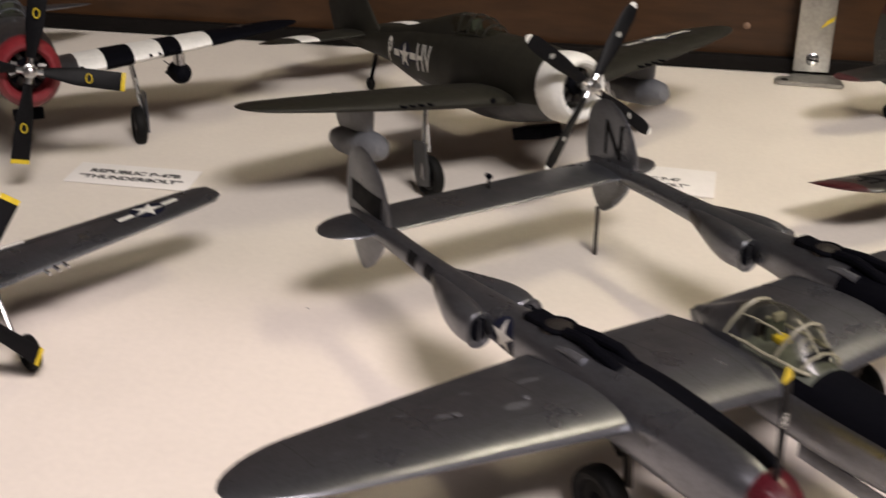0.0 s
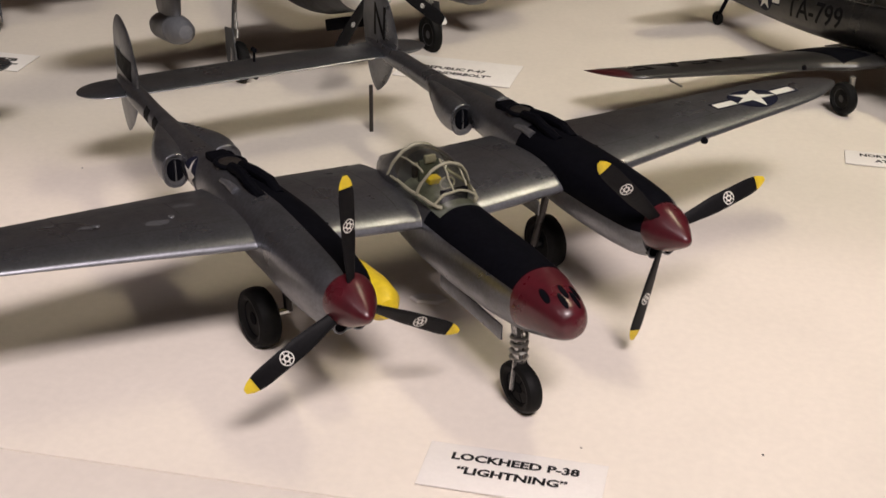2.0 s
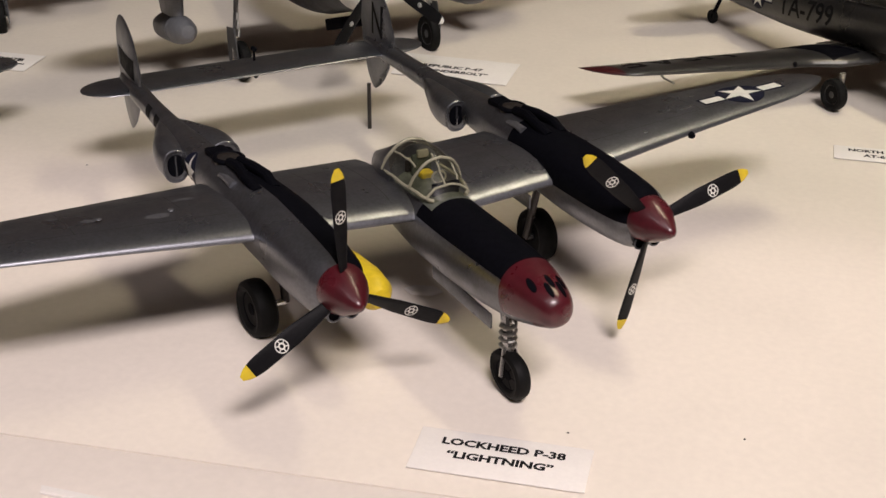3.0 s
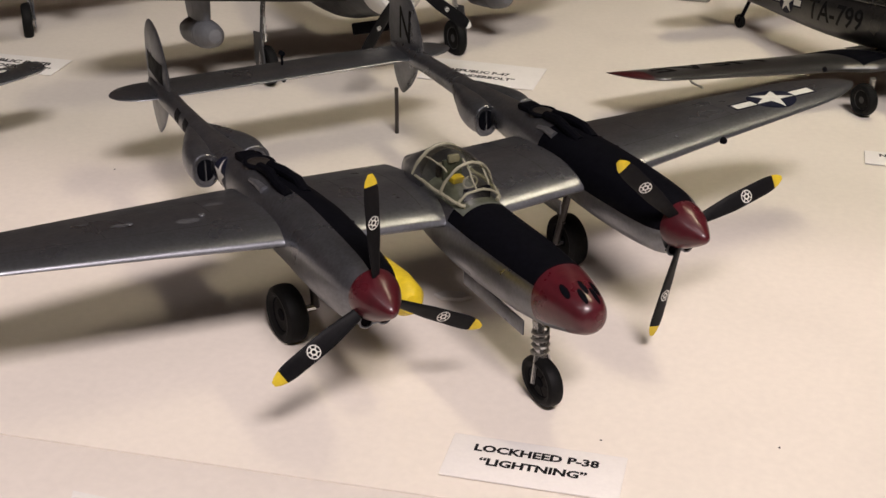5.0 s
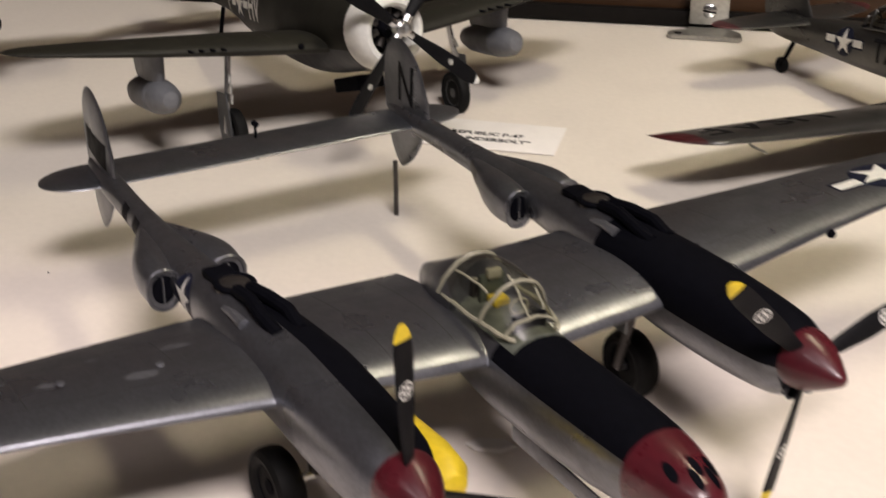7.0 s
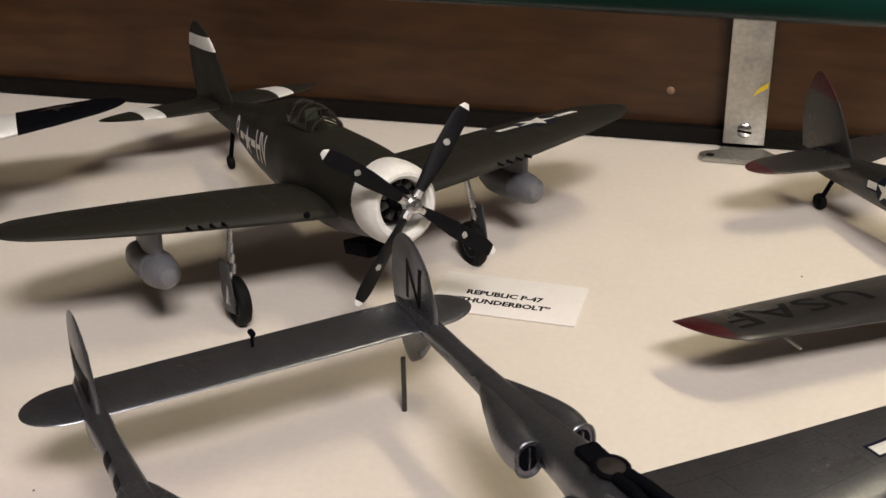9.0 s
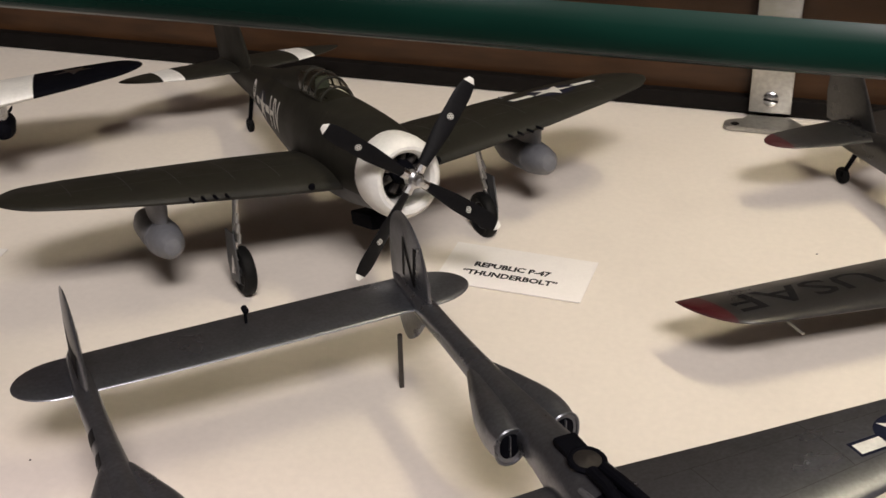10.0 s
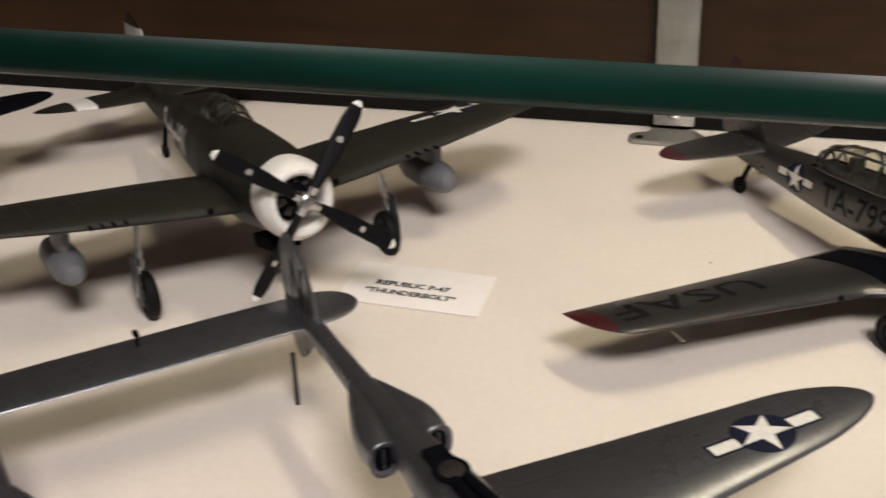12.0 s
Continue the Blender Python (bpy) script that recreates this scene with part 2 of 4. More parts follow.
def text_bm(text, height, bold=0.0, width=1.0, align="CENTER"):
    cu = bpy.data.curves.new("lettering", "FONT")
    cu.body, cu.align_x, cu.align_y, cu.size, cu.offset = text, align, "CENTER", height / 0.70, bold
    cu.resolution_u = 2
    ob = bpy.data.objects.new("lettering", cu)
    scene.collection.objects.link(ob)
    bpy.context.view_layer.update()
    me = bpy.data.meshes.new_from_object(ob.evaluated_get(bpy.context.evaluated_depsgraph_get()))
    bm = bmesh.new()
    bm.from_mesh(me)
    bpy.data.objects.remove(ob)
    bpy.data.curves.remove(cu)
    bpy.data.meshes.remove(me)
    for v in bm.verts:
        v.co.x *= width
    return bm


def laid(bm, target, start, right, up, way, lift=0.012, fine=0.16):
    """Throws the flat mesh (its x along right, y along up) from start along way onto the target object's mesh (centimetres)."""
    from mathutils.bvhtree import BVHTree
    me = target.data
    tree = BVHTree.FromPolygons([v.co / CM for v in me.vertices], [p.vertices[:] for p in me.polygons])
    bmesh.ops.triangulate(bm, faces=bm.faces[:])
    for _ in range(5):
        long = [e for e in bm.edges if e.calc_length() > fine]
        if not long:
            break
        bmesh.ops.subdivide_edges(bm, edges=long, cuts=1)
        bmesh.ops.triangulate(bm, faces=bm.faces[:])
    start, right, up, way = Vector(start), Vector(right).normalized(), Vector(up).normalized(), Vector(way).normalized()
    lost = []
    for v in bm.verts:
        p = start + right * v.co.x + up * v.co.y
        hit, normal, _, _ = tree.ray_cast(p, way)
        if hit is None:
            lost.append(v)
            continue
        if normal.dot(way) > 0:
            normal = -normal
        v.co = hit + normal * lift
    bmesh.ops.delete(bm, geom=lost, context="VERTS")
    return bm


def ngon(r, n=36, cx=0, cy=0):
    return [(cx + r * math.cos(2 * math.pi * k / n), cy + r * math.sin(2 * math.pi * k / n)) for k in range(n)]


def star_polys(r, cx=0, cy=0):
    pts = []
    for k in range(10):
        q = r if k % 2 == 0 else r * 0.382
        a = math.pi / 2 + k * math.pi / 5
        pts.append((cx + q * math.cos(a), cy + q * math.sin(a)))
    return [[(cx, cy), pts[k - 1], pts[k], pts[(k + 1) % 10]] for k in range(0, 10, 2)]


def rect(x0, x1, y0, y1):
    return [(x0, y0), (x1, y0), (x1, y1), (x0, y1)]


def insignia(owner, target, r, start, right, up, way, red=False):
    """A star in a disc with side bars, r being the disc's radius."""
    e = r * 0.10
    args = (start, right, up, way)
    part("insignia_border", laid(polys_bm([ngon(r + e * 0.5), rect(-2.0 * r - e, -r * 0.9, -r * 0.16 - e * 1.5, r * 0.34 + e),
                                           rect(r * 0.9, 2.0 * r + e, -r * 0.16 - e * 1.5, r * 0.34 + e)]), target, *args, lift=0.010), DECALB, owner, "dark blue star disc and bar border")
    part("insignia_star", laid(polys_bm(star_polys(r)), target, *args, lift=0.018), DECALW, owner, "white star")
    for q in (-1, 1):
        a, b = sorted((q * r * 1.0, q * r * 2.0))
        part("insignia_bar", laid(polys_bm([rect(a, b, -r * 0.16, r * 0.34)]), target, *args, lift=0.018), DECALW, owner, "white side bar")


def seam(owner, a, b, width=0.02, mat=None):
    """A thin line over the upper side of a wing, from a to b (x, y)."""
    d = Vector((b[0] - a[0], b[1] - a[1], 0))
    n = d.normalized()
    line = polys_bm([rect(-d.length / 2, d.length / 2, -width / 2, width / 2)])
    part("panel_line", laid(line, owner, ((a[0] + b[0]) / 2, (a[1] + b[1]) / 2, 9), n, (-n.y, n.x, 0), (0, 0, -1), 0.005, 0.35), mat or SEAM, owner, "thin dark panel line")


def bowed(ob, amount):
    """The port boom of the kit bows outwards behind the wing."""
    for child in ob.children_recursive:
        if child.type == "MESH":
            for v in child.data.vertices:
                side = max(0.0, min(1.0, (-v.co.x / CM - 2.2) / 2.6))
                aft = max(0.0, min(1.0, (v.co.y / CM - 4.0) / 6.0))
                v.co.x -= amount * CM * side * (aft - 0.25 * max(0.0, (v.co.y / CM - 12.0) / 8.0))


def lengthened(ob, knots):
    """Moves the cross-sections of a model along its length: knots (y as drawn, y as built)."""
    for child in ob.children_recursive:
        if child.type == "MESH":
            for v in child.data.vertices:
                y = v.co.y / CM
                i = max(0, min(len(knots) - 2, sum(y > k[0] for k in knots) - 1))
                (a, p), (b, q) = knots[i], knots[i + 1]
                v.co.y = (p + (q - p) * (y - a) / (b - a)) * CM


# ---- pieces that the models share ----
def blade_rings(r0, r1, chord, root, n=9, tip_round=True, twist=(58, 22)):
    rings = []
    full = r1
    for k in range(n + 1):
        r = r0 + (r1 - r0) * k / n
        q = r / full
        c = root + (chord - root) * min(1, max(0, (q - 0.12) / 0.36))
        if q > 0.80 and tip_round:
            c *= math.sqrt(max(0.02, 1 - ((q - 0.80) / 0.2) ** 2 * 0.92))
        t = 0.30 * root * (1 - q) + 0.05
        a = radians(twist[0] + (twist[1] - twist[0]) * q)
        ring = []
        for m in range(12):
            b = 2 * math.pi * m / 12
            x, y = math.cos(b) * c / 2, math.sin(b) * t / 2
            ring.append(Vector((x * math.cos(a) + y * math.sin(a), -x * math.sin(a) + y * math.cos(a), r)))
        rings.append(ring)
    return rings


def propeller(owner, hub, angles, radius, chord, root, tip_mat, twist, logo, round_tip=True, tip_share=0.90):
    """Blades in the plane across y about hub; angles in degrees from the x axis, anticlockwise seen from the front of the model."""
    rings = blade_rings(0.35, radius, chord, root, 20, round_tip, twist)
    cut = next(i for i, r in enumerate(rings) if r[0].z > tip_share * radius)
    for a in angles:
        m = Matrix.Translation(hub) @ Matrix.Rotation(radians(90 - a), 4, "Y")
        blade = part("propeller_blade", moved(lofted(rings[:cut + 1]), m), BLADE, owner)
        part("blade_tip", moved(lofted(rings[cut:]), m), tip_mat, blade, "painted blade tip")
        if logo:
            mid = radius * 0.62
            w = Vector((0, 1, 0))
            right, up = m.to_3x3() @ Vector((1, 0, 0)), m.to_3x3() @ Vector((0, 0, 1))
            at = m @ Vector((0, -1.5, mid))
            lr = logo
            part("blade_badge", laid(polys_bm([rect_ring for rect_ring in ring_polys(lr * 0.86, lr)] + [q for q in ring_polys(lr * 0.28, lr * 0.5, 14)] + [[(math.cos(k * 1.047 + d) * r * lr, math.sin(k * 1.047 + d) * r * lr) for r, d in ((0.45, -0.16), (0.9, -0.08), (0.9, 0.08), (0.45, 0.16))] for k in range(6)]), blade, at, right, up, w, 0.008, 0.2), DECALW, blade, "small round white badge")


def ring_polys(a, b, n=20):
    out = []
    for k in range(n):
        p, q = 2 * math.pi * k / n, 2 * math.pi * (k + 1) / n
        out.append([(a * math.cos(p), a * math.sin(p)), (b * math.cos(p), b * math.sin(p)), (b * math.cos(q), b * math.sin(q)), (a * math.cos(q), a * math.sin(q))])
    return out


def wheel(owner, at, radius, width, hub_mat, spokes=True):
    w = width / 2
    tyre = [(-w * 0.55, radius * 0.58), (-w * 0.9, radius * 0.68), (-w, radius * 0.82), (-w * 0.75, radius * 0.95), (-w * 0.3, radius),
            (w * 0.3, radius), (w * 0.75, radius * 0.95), (w, radius * 0.82), (w * 0.9, radius * 0.68), (w * 0.55, radius * 0.58)]
    wh = part("wheel", spun(tyre, "x", 28, at), RUBBER, owner, "black rubber tyre")
    hub = [(-w * 0.62, 0.01), (-w * 0.62, radius * 0.2), (-w * 0.45, radius * 0.24), (-w * 0.4, radius * 0.5), (-w * 0.62, radius * 0.6),
           (w * 0.62, radius * 0.6), (w * 0.4, radius * 0.5), (w * 0.45, radius * 0.24), (w * 0.62, radius * 0.2), (w * 0.62, 0.01)]
    part("wheel_hub", spun(hub, "x", 20, at), hub_mat, wh, "wheel hub")
    if spokes:
        for k in range(6):
            a = math.pi * k / 3
            d = Vector((0, math.cos(a), math.sin(a)))
            part("wheel_spoke", tube([Vector(at) + d * radius * 0.2, Vector(at) + d * radius * 0.58], w * 0.6, 6), hub_mat, wh)
    return wh


def strut(owner, a, b, r, mat, name="strut"):
    return part(name, tube([a, Vector(a) * 0.5 + Vector(b) * 0.5, b], r, 10), mat, owner)


def thing(name, x, y, z, yaw, label, category, group="model aircraft on the shelf", pitch=0.0, bank=0.0):
    ob = new(name)
    ob.matrix_world = pose(x * CM, y * CM, z * CM, pitch, bank, yaw)
    ob.empty_display_size = 0.02
    return tagged(ob, label, category, group)


# ---- the case and the room round it (metres) ----
def block(name, x0, x1, y0, y1, z0, z1, mat, label, category, bevel=0.0, kind="structure"):
    ob = part(name, slab(x0, x1, y0, y1, z0, z1, bevel), mat, None, scale=1.0)
    return tagged(ob, label, category, kind=kind)


WALL_Y = 0.434
block("shelf_edging", -1.1, 0.9, -0.160, -0.0642, -0.022, -0.0001, EDGING, "cream painted front edging strip of the shelf", "trim", 0.0004)
block("shelf", -1.1, 0.9, -0.0637, WALL_Y - 0.001, -0.022, 0.0, CREAM, "cream painted wooden display shelf with faint scratches", "shelf", 0.0003)
block("wall_back", -1.1, 0.9, WALL_Y, WALL_Y + 0.02, -0.05, 0.9, BROWN, "dark brown stained wooden back panel of the case", "wall")
block("trim", -1.1, 0.9, WALL_Y - 0.006, WALL_Y - 0.0005, 0.0005, 0.0085, BLACKGAP, "thin black strip along the foot of the back panel", "trim", 0.001)
block("case_side_west", -1.12, -1.1, -0.160, WALL_Y + 0.02, -0.9, 0.9, BROWN, "dark brown wooden side of the case", "wall")
block("case_side_east", 0.9, 0.92, -0.160, WALL_Y + 0.02, -0.9, 0.9, BROWN, "dark brown wooden side of the case", "wall")
# Unseen top, added to keep the ceiling light off the back panel.
block("case_top", -1.12, 0.92, -0.160, WALL_Y + 0.02, 0.905, 0.925, BROWN, "unseen dark brown case top, added to shade the back panel", "case top")
block("cabinet_front", -1.1, 0.9, -0.150, -0.130, -0.9, -0.023, BROWN, "dark brown wooden front below the shelf", "wall")
block("floor", -2.5, 2.5, -3.0, 1.5, -0.93, -0.9, FLOORM, "dull brown floor of the room", "floor")
block("ceiling", -2.5, 2.5, -3.0, 1.5, 2.45, 2.48, PLASTER, "plain off-white ceiling of the room", "ceiling")
block("wall_south", -2.5, 2.5, -3.03, -3.0, -0.9, 2.45, PLASTER, "plain beige room wall", "wall")
block("wall_west", -2.53, -2.5, -3.0, 1.5, -0.9, 2.45, PLASTER, "plain beige room wall", "wall")
block("wall_east", 2.5, 2.53, -3.0, 1.5, -0.9, 2.45, PLASTER, "plain beige room wall", "wall")
block("wall_north", -2.5, 2.5, 1.5, 1.53, -0.9, 2.45, PLASTER, "plain beige room wall", "wall")

# the glass shelf above, whose polished front edge is green
GY, GZ, GT = -0.023, 0.2035, 0.0064
glass = tagged(new("glass_shelf"), "clear glass shelf with a dark green front edge", "glass shelf", kind="structure")
part("pane", slab(-1.09, 0.89, GY + 0.0006, WALL_Y - 0.008, GZ, GZ + GT), GLASS, glass, "clear glass pane", scale=1.0)
edge = [[Vector((x, GY + dy, GZ + dz)) for dy, dz in ((0.0004, 0), (-0.0006, 0.0002), (-0.0012, 0.0010), (-0.0013, 0.0034), (-0.0008, 0.0048), (0.0004, GT))] for x in [-1.09 + 1.98 * k / 60 for k in range(61)]]
part("front_edge", lofted(edge), GLASSEDGE, glass, "dark green polished glass edge", sharp=60, scale=1.0)


# steel bracket that carries the shelves
def bracket(x):
    ob = tagged(new("shelf_bracket"), "dull steel angle bracket screwed to the brown back panel", "bracket")
    ob.matrix_world = pose(x * CM, 0, 0)
    part("upright", slab(-0.95, 0.95, 42.35, 42.60, 0.34, 60, 0.06), STEEL, ob)
    part("spacer", slab(-0.5, 0.5, 42.60, 43.35, 0.9, 60, 0.03), BLACKGAP, ob, "dark spacer behind the upright")
    foot = plate([(-1.75, 40.75), (1.45, 40.65), (1.62, 40.8), (1.58, 41.6), (0.95, 42.3), (-0.95, 42.3), (-1.1, 41.75), (-1.75, 41.6), (-1.95, 41.4), (-1.95, 40.95)], 0.22, 0.05)
    part("foot_plate", moved(foot, Matrix.Translation((0, 0, 0.02))), STEEL, ob)
    part("foot_hole", spun([(0.245, 0.2), (0.255, 0.0)], "z", 20, (-1.45, 41.1, 0)), BLACKGAP, ob, "dark screw hole")
    screw = part("screw", spun([(42.36, 0.36), (42.28, 0.36), (42.20, 0.26), (42.17, 0.01)], "y", 22, (0, 0, 1.05)), CHROME, ob, "slotted steel screw head")
    part("screw_slot", moved(slab(-0.33, 0.33, 42.14, 42.20, -0.045, 0.045), Matrix.Translation((0, 0, 1.05)) @ Matrix.Rotation(radians(8), 4, "Y")), BLACKGAP, screw, "screw slot")
    for z in (7.4, 10.4, 13.4, 16.4, 19.4):
        part("slot", slab(-0.13, 0.13, 42.33, 42.36, z, z + 1.3), BLACKGAP, ob, "dark bracket slot")
    mark = plate([(0.2, 0), (0.85, 0.45), (0.92, 0.75), (0.5, 0.45)], 0.02)
    part("paint_fleck", moved(mark, Matrix.Translation((0, 42.33, 2.75)) @ Matrix.Rotation(radians(90), 4, "X")), YELLOW, ob, "pale yellow fleck")
    return ob


bracket(0.85)
part_mark = part("wall_chip", spun([(0, 0.2), (-0.05, 0.12), (-0.06, 0.0)], "y", 9, (-2.7, 43.39, 2.4)), CHIP, None)
tagged(part_mark, "small pale chip in the brown wood", "chip")


# ---- cards ----
def card(x0, y0, w, h, turn, lines, label=""):
    ob = tagged(new("name_card"), label, "name card", "name cards on the shelf")
    ob.matrix_world = pose(x0 * CM, y0 * CM, 0.0004, 0, 0, turn)
    part("card_sheet", slab(0, w, -h, 0, 0, 0.045, 0.01), CARD, ob)
    for text, cx, cy, s, wide in lines:
        bm = text_bm(text, s, s * 0.06, wide)
        part("lettering", moved(bm, Matrix.Translation((cx, cy, 0.052))), INK, ob, "black printed words " + text.replace('"', "").replace("“", "").replace("”", ""))
    return ob


card(-2.25, -3.50, 4.88, 1.98, -1.0, [("LOCKHEED P-38", 2.42, -0.56, 0.30, 1.12), ("“LIGHTNING”", 2.42, -1.16, 0.30, 1.12)],
     label="white card printed in black below the twin-boom model")
card(-10.15, 27.85, 5.6, 3.0, -3.5, [("REPUBLIC P-47", 2.6, -1.45, 0.32, 1.0), ("“THUNDERBOLT”", 2.66, -2.07, 0.32, 1.0)],
     label="white card printed in black before the olive fighter")
card(-32.75, 23.3, 5.6, 2.2, -1, [("REPUBLIC P-47B", 2.8, -0.85, 0.36, 1.15), ("“THUNDERBOLT”", 2.8, -1.5, 0.36, 1.15)],
     label="white card printed in black before the red-nosed fighter")
card(9.9, 20.65, 5.2, 1.4, -1, [("NORTH AMERICAN", 2.35, -0.42, 0.27, 1.05), ("AT-6 “TEXAN”", 2.5, -0.92, 0.27, 1.05)],
     label="white card printed in black before the silver trainer")
sliver = part("paper_strip", plate([(-11.5, -8.45), (-9.4, -8.62), (-9.4, -8.86), (-11.4, -8.75)], 0.10, 0.02), CARD, None)
tagged(sliver, "small white paper strip on the cream shelf", "paper")
flake = part("loose_flake", plate([(-4.7, 4.3), (-4.4, 4.05), (-3.75, 4.1), (-3.4, 4.4), (-3.75, 4.65), (-4.4, 4.6)], 0.12, 0.03), CARD, None)
tagged(flake, "small pale flake lying under the twin-boom model", "flake")
crumb = random.Random(4)
for x, y in ((1.8, -2.8), (6.7, -2.0), (-19.6, 11.6), (3.4, 30.2)):
    speck = plate([(x + 0.035 * math.cos(a) * crumb.uniform(0.5, 1.3), y + 0.035 * math.sin(a) * crumb.uniform(0.5, 1.3)) for a in (0, 1.1, 2.2, 3.3, 4.4, 5.4)], 0.02)
    tagged(part("dust_speck", speck, BRONZE, None), "tiny dark speck of dust on the cream shelf", "speck", "dust specks on the shelf")


# ---- silver twin-boom fighter ----
def twin_boom():
    ob = thing("model_twin_boom_aircraft", -0.47, -0.36, 0.0, 39.6, "silver twin-boom model fighter with maroon spinners and black anti-glare panels", "model aircraft", pitch=-1.0, bank=0.2)
    BX, HZ = 5.10, 4.15
    # middle nacelle
    st = [(-2.45, 0.10, 3.52, 0.02, 0.02, 0.02), (-2.34, 0.10, 3.53, 0.38, 0.38, 0.38), (-1.95, 0.10, 3.56, 0.62, 0.60, 0.64), (-1.3, 0.09, 3.58, 0.80, 0.77, 0.88),
          (-0.5, 0.08, 3.57, 0.96, 0.90, 1.12), (0.8, 0.05, 3.54, 1.05, 1.0, 1.28), (2.4, 0.0, 3.5, 1.08, 1.08, 1.30), (4.2, 0, 3.5, 1.06, 1.12, 1.26), (6.0, 0, 3.6, 0.92, 0.98, 1.10),
          (7.2, 0, 3.8, 0.60, 0.60, 0.70), (7.9, 0, 3.92, 0.26, 0.26, 0.30), (8.2, 0, 3.95, 0.03, 0.03, 0.03)]
    rings = body_rings(st, 36, 4, 2.15)
    cut = next(i for i, r in enumerate(rings) if r[0].y > -0.85)
    nose = part("nose_cap", lofted(rings[:cut + 1], dark=lambda r, i: rings[r][0].y > -1.95 and 21 <= i <= 32), [MAROON, SILVER], ob, "maroon gun nose")
    bm = lofted(rings[cut:], dark=lambda r, i: rings[cut + r][0].y < 3.0 and 2 <= i <= 14)
    mid = part("fuselage", bm, [SILVER, BLACK], ob, "silver fuselage with a black anti-glare top")
    for gx, gz, gy in ((-0.36, 3.86, -1.8), (0.12, 3.94, -1.95), (0.46, 3.7, -2.0), (-0.05, 3.62, -2.2), (0.3, 3.45, -2.25)):
        part("gun_muzzle", tube([(gx, gy - 0.12, gz), (gx, gy + 0.2, gz), (gx, gy + 0.6, gz)], 0.09, 10), BLACK, nose, "black gun muzzle")
        part("gun_port", laid(polys_bm([[(p * 0.5, r * 1.5) for p, r in ngon(0.17, 18)]]), nose, (gx, gy + 0.25, 8), (1, 0, 0), (0, 1, 0), (0, 0, -1), 0.012, 0.12), BLACK, nose, "dark gun port")
    part("nose_bay", laid(polys_bm([rect(-0.18, 0.18, -1.5, 1.0)]), mid, (0, 1.1, -1), (1, 0, 0), (0, 1, 0), (0, 0, 1), 0.02), BLACK, mid, "dark wheel bay")
    part("bay_door", slab(-0.60, -0.54, -0.1, 3.0, 1.92, 2.4, 0.02), SILVER, ob, "silver bay door")
    # canopy
    cst = [(2.85, 0, 4.46, 0.40, 0.10, 0.1), (3.15, 0, 4.48, 0.70, 0.42, 0.2), (3.55, 0, 4.5, 0.82, 0.84, 0.3), (4.1, 0, 4.48, 0.90, 1.16, 0.3), (5.0, 0, 4.45, 0.90, 1.20, 0.3), (5.85, 0, 4.4, 0.80, 0.94, 0.3),
           (6.5, 0, 4.35, 0.5, 0.55, 0.3)]
    cr = body_rings(cst, 36, 4, 2.0)
    half = [r[:18] for r in cr]
    canopy = part("canopy", lofted(half, False, False), CLEAR, ob, "clear canopy with cream frames")
    part("cockpit_floor", laid(polys_bm([rect(-0.74, 0.74, -1.5, 1.4)]), mid, (0, 4.3, 9), (1, 0, 0), (0, 1, 0), (0, 0, -1), 0.015), COCKFLOOR, ob, "grey-green cockpit floor")
    part("pilot_seat", slab(-0.34, 0.34, 4.72, 4.86, 4.5, 5.28, 0.06), COCKPIT, ob, "green seat back")
    part("headrest", slab(-0.2, 0.2, 4.62, 4.78, 5.2, 5.46, 0.07), FRAMEC, ob, "pale headrest")
    part("seat_cushion", slab(-0.22, 0.22, 4.3, 4.68, 4.6, 4.82, 0.08), YELLOW, ob, "yellow cushion")
    part("instrument_panel", slab(-0.46, 0.46, 3.2, 3.3, 4.5, 4.95, 0.04), BLACK, ob, "black instrument panel")
    part("control_wheel", tube([(0.24 * math.cos(k * math.pi / 8), 3.62, 4.95 + 0.2 * math.sin(k * math.pi / 8)) for k in range(17)], 0.035, 6), FRAMEC, ob, "pale control wheel")
    part("radio_box", slab(-0.36, 0.36, 5.05, 5.7, 4.5, 5.0, 0.08), BRONZE, ob, "dark radio box")
    for x, z in ((-0.22, 5.04), (0.14, 5.08)):
        part("radio_dial", spun([(5.2, 0.1), (5.14, 0.1), (5.12, 0.01)], "y", 12, (x, 0.0, z - 0.1)), FRAMEC, ob, "pale round dial")
    # glued frames, uneven in thickness: an oval hoop at the back, a hoop over the seat, a lip before the windscreen and two side rails
    wob = random.Random(11)

    def frame_bar(points, radius):
        pts = [Vector(p) + Vector((wob.uniform(-1, 1), wob.uniform(-1, 1), wob.uniform(0, 1))) * 0.018 for p in points]
        part("canopy_frame", tube(pts, radius * wob.uniform(0.65, 0.95), 7), FRAMEC, canopy, "cream painted canopy frame")

    frame_bar([Vector((p.x, p.y + 0.42 * (1 - (p.z - 4.4) / 1.25), p.z)) for p in half[18]], 0.062)
    frame_bar([Vector((p.x, p.y - 0.30 * (p.z - 4.4), p.z)) for p in half[11]], 0.055)
    frame_bar(half[4], 0.06)
    for col in (0, 17):
        frame_bar([r[col] + Vector((0, 0, 0.03)) for r in half[2:20]], 0.07)
    frame_bar([r[9] for r in half[4:12]], 0.035)
    frame_bar([r[5] for r in half[5:12]], 0.035)
    frame_bar([r[13] for r in half[11:19]], 0.035)
    fair = body_rings([(5.2, 0, 4.2, 0.94, 1.26, 0.3), (6.0, 0, 4.2, 0.90, 1.04, 0.3), (6.9, 0, 4.15, 0.68, 0.62, 0.3), (7.9, 0, 4.1, 0.2, 0.16, 0.1)], 28, 4, 2.1)
    part("canopy_fairing", lofted(fair), SILVER, ob)
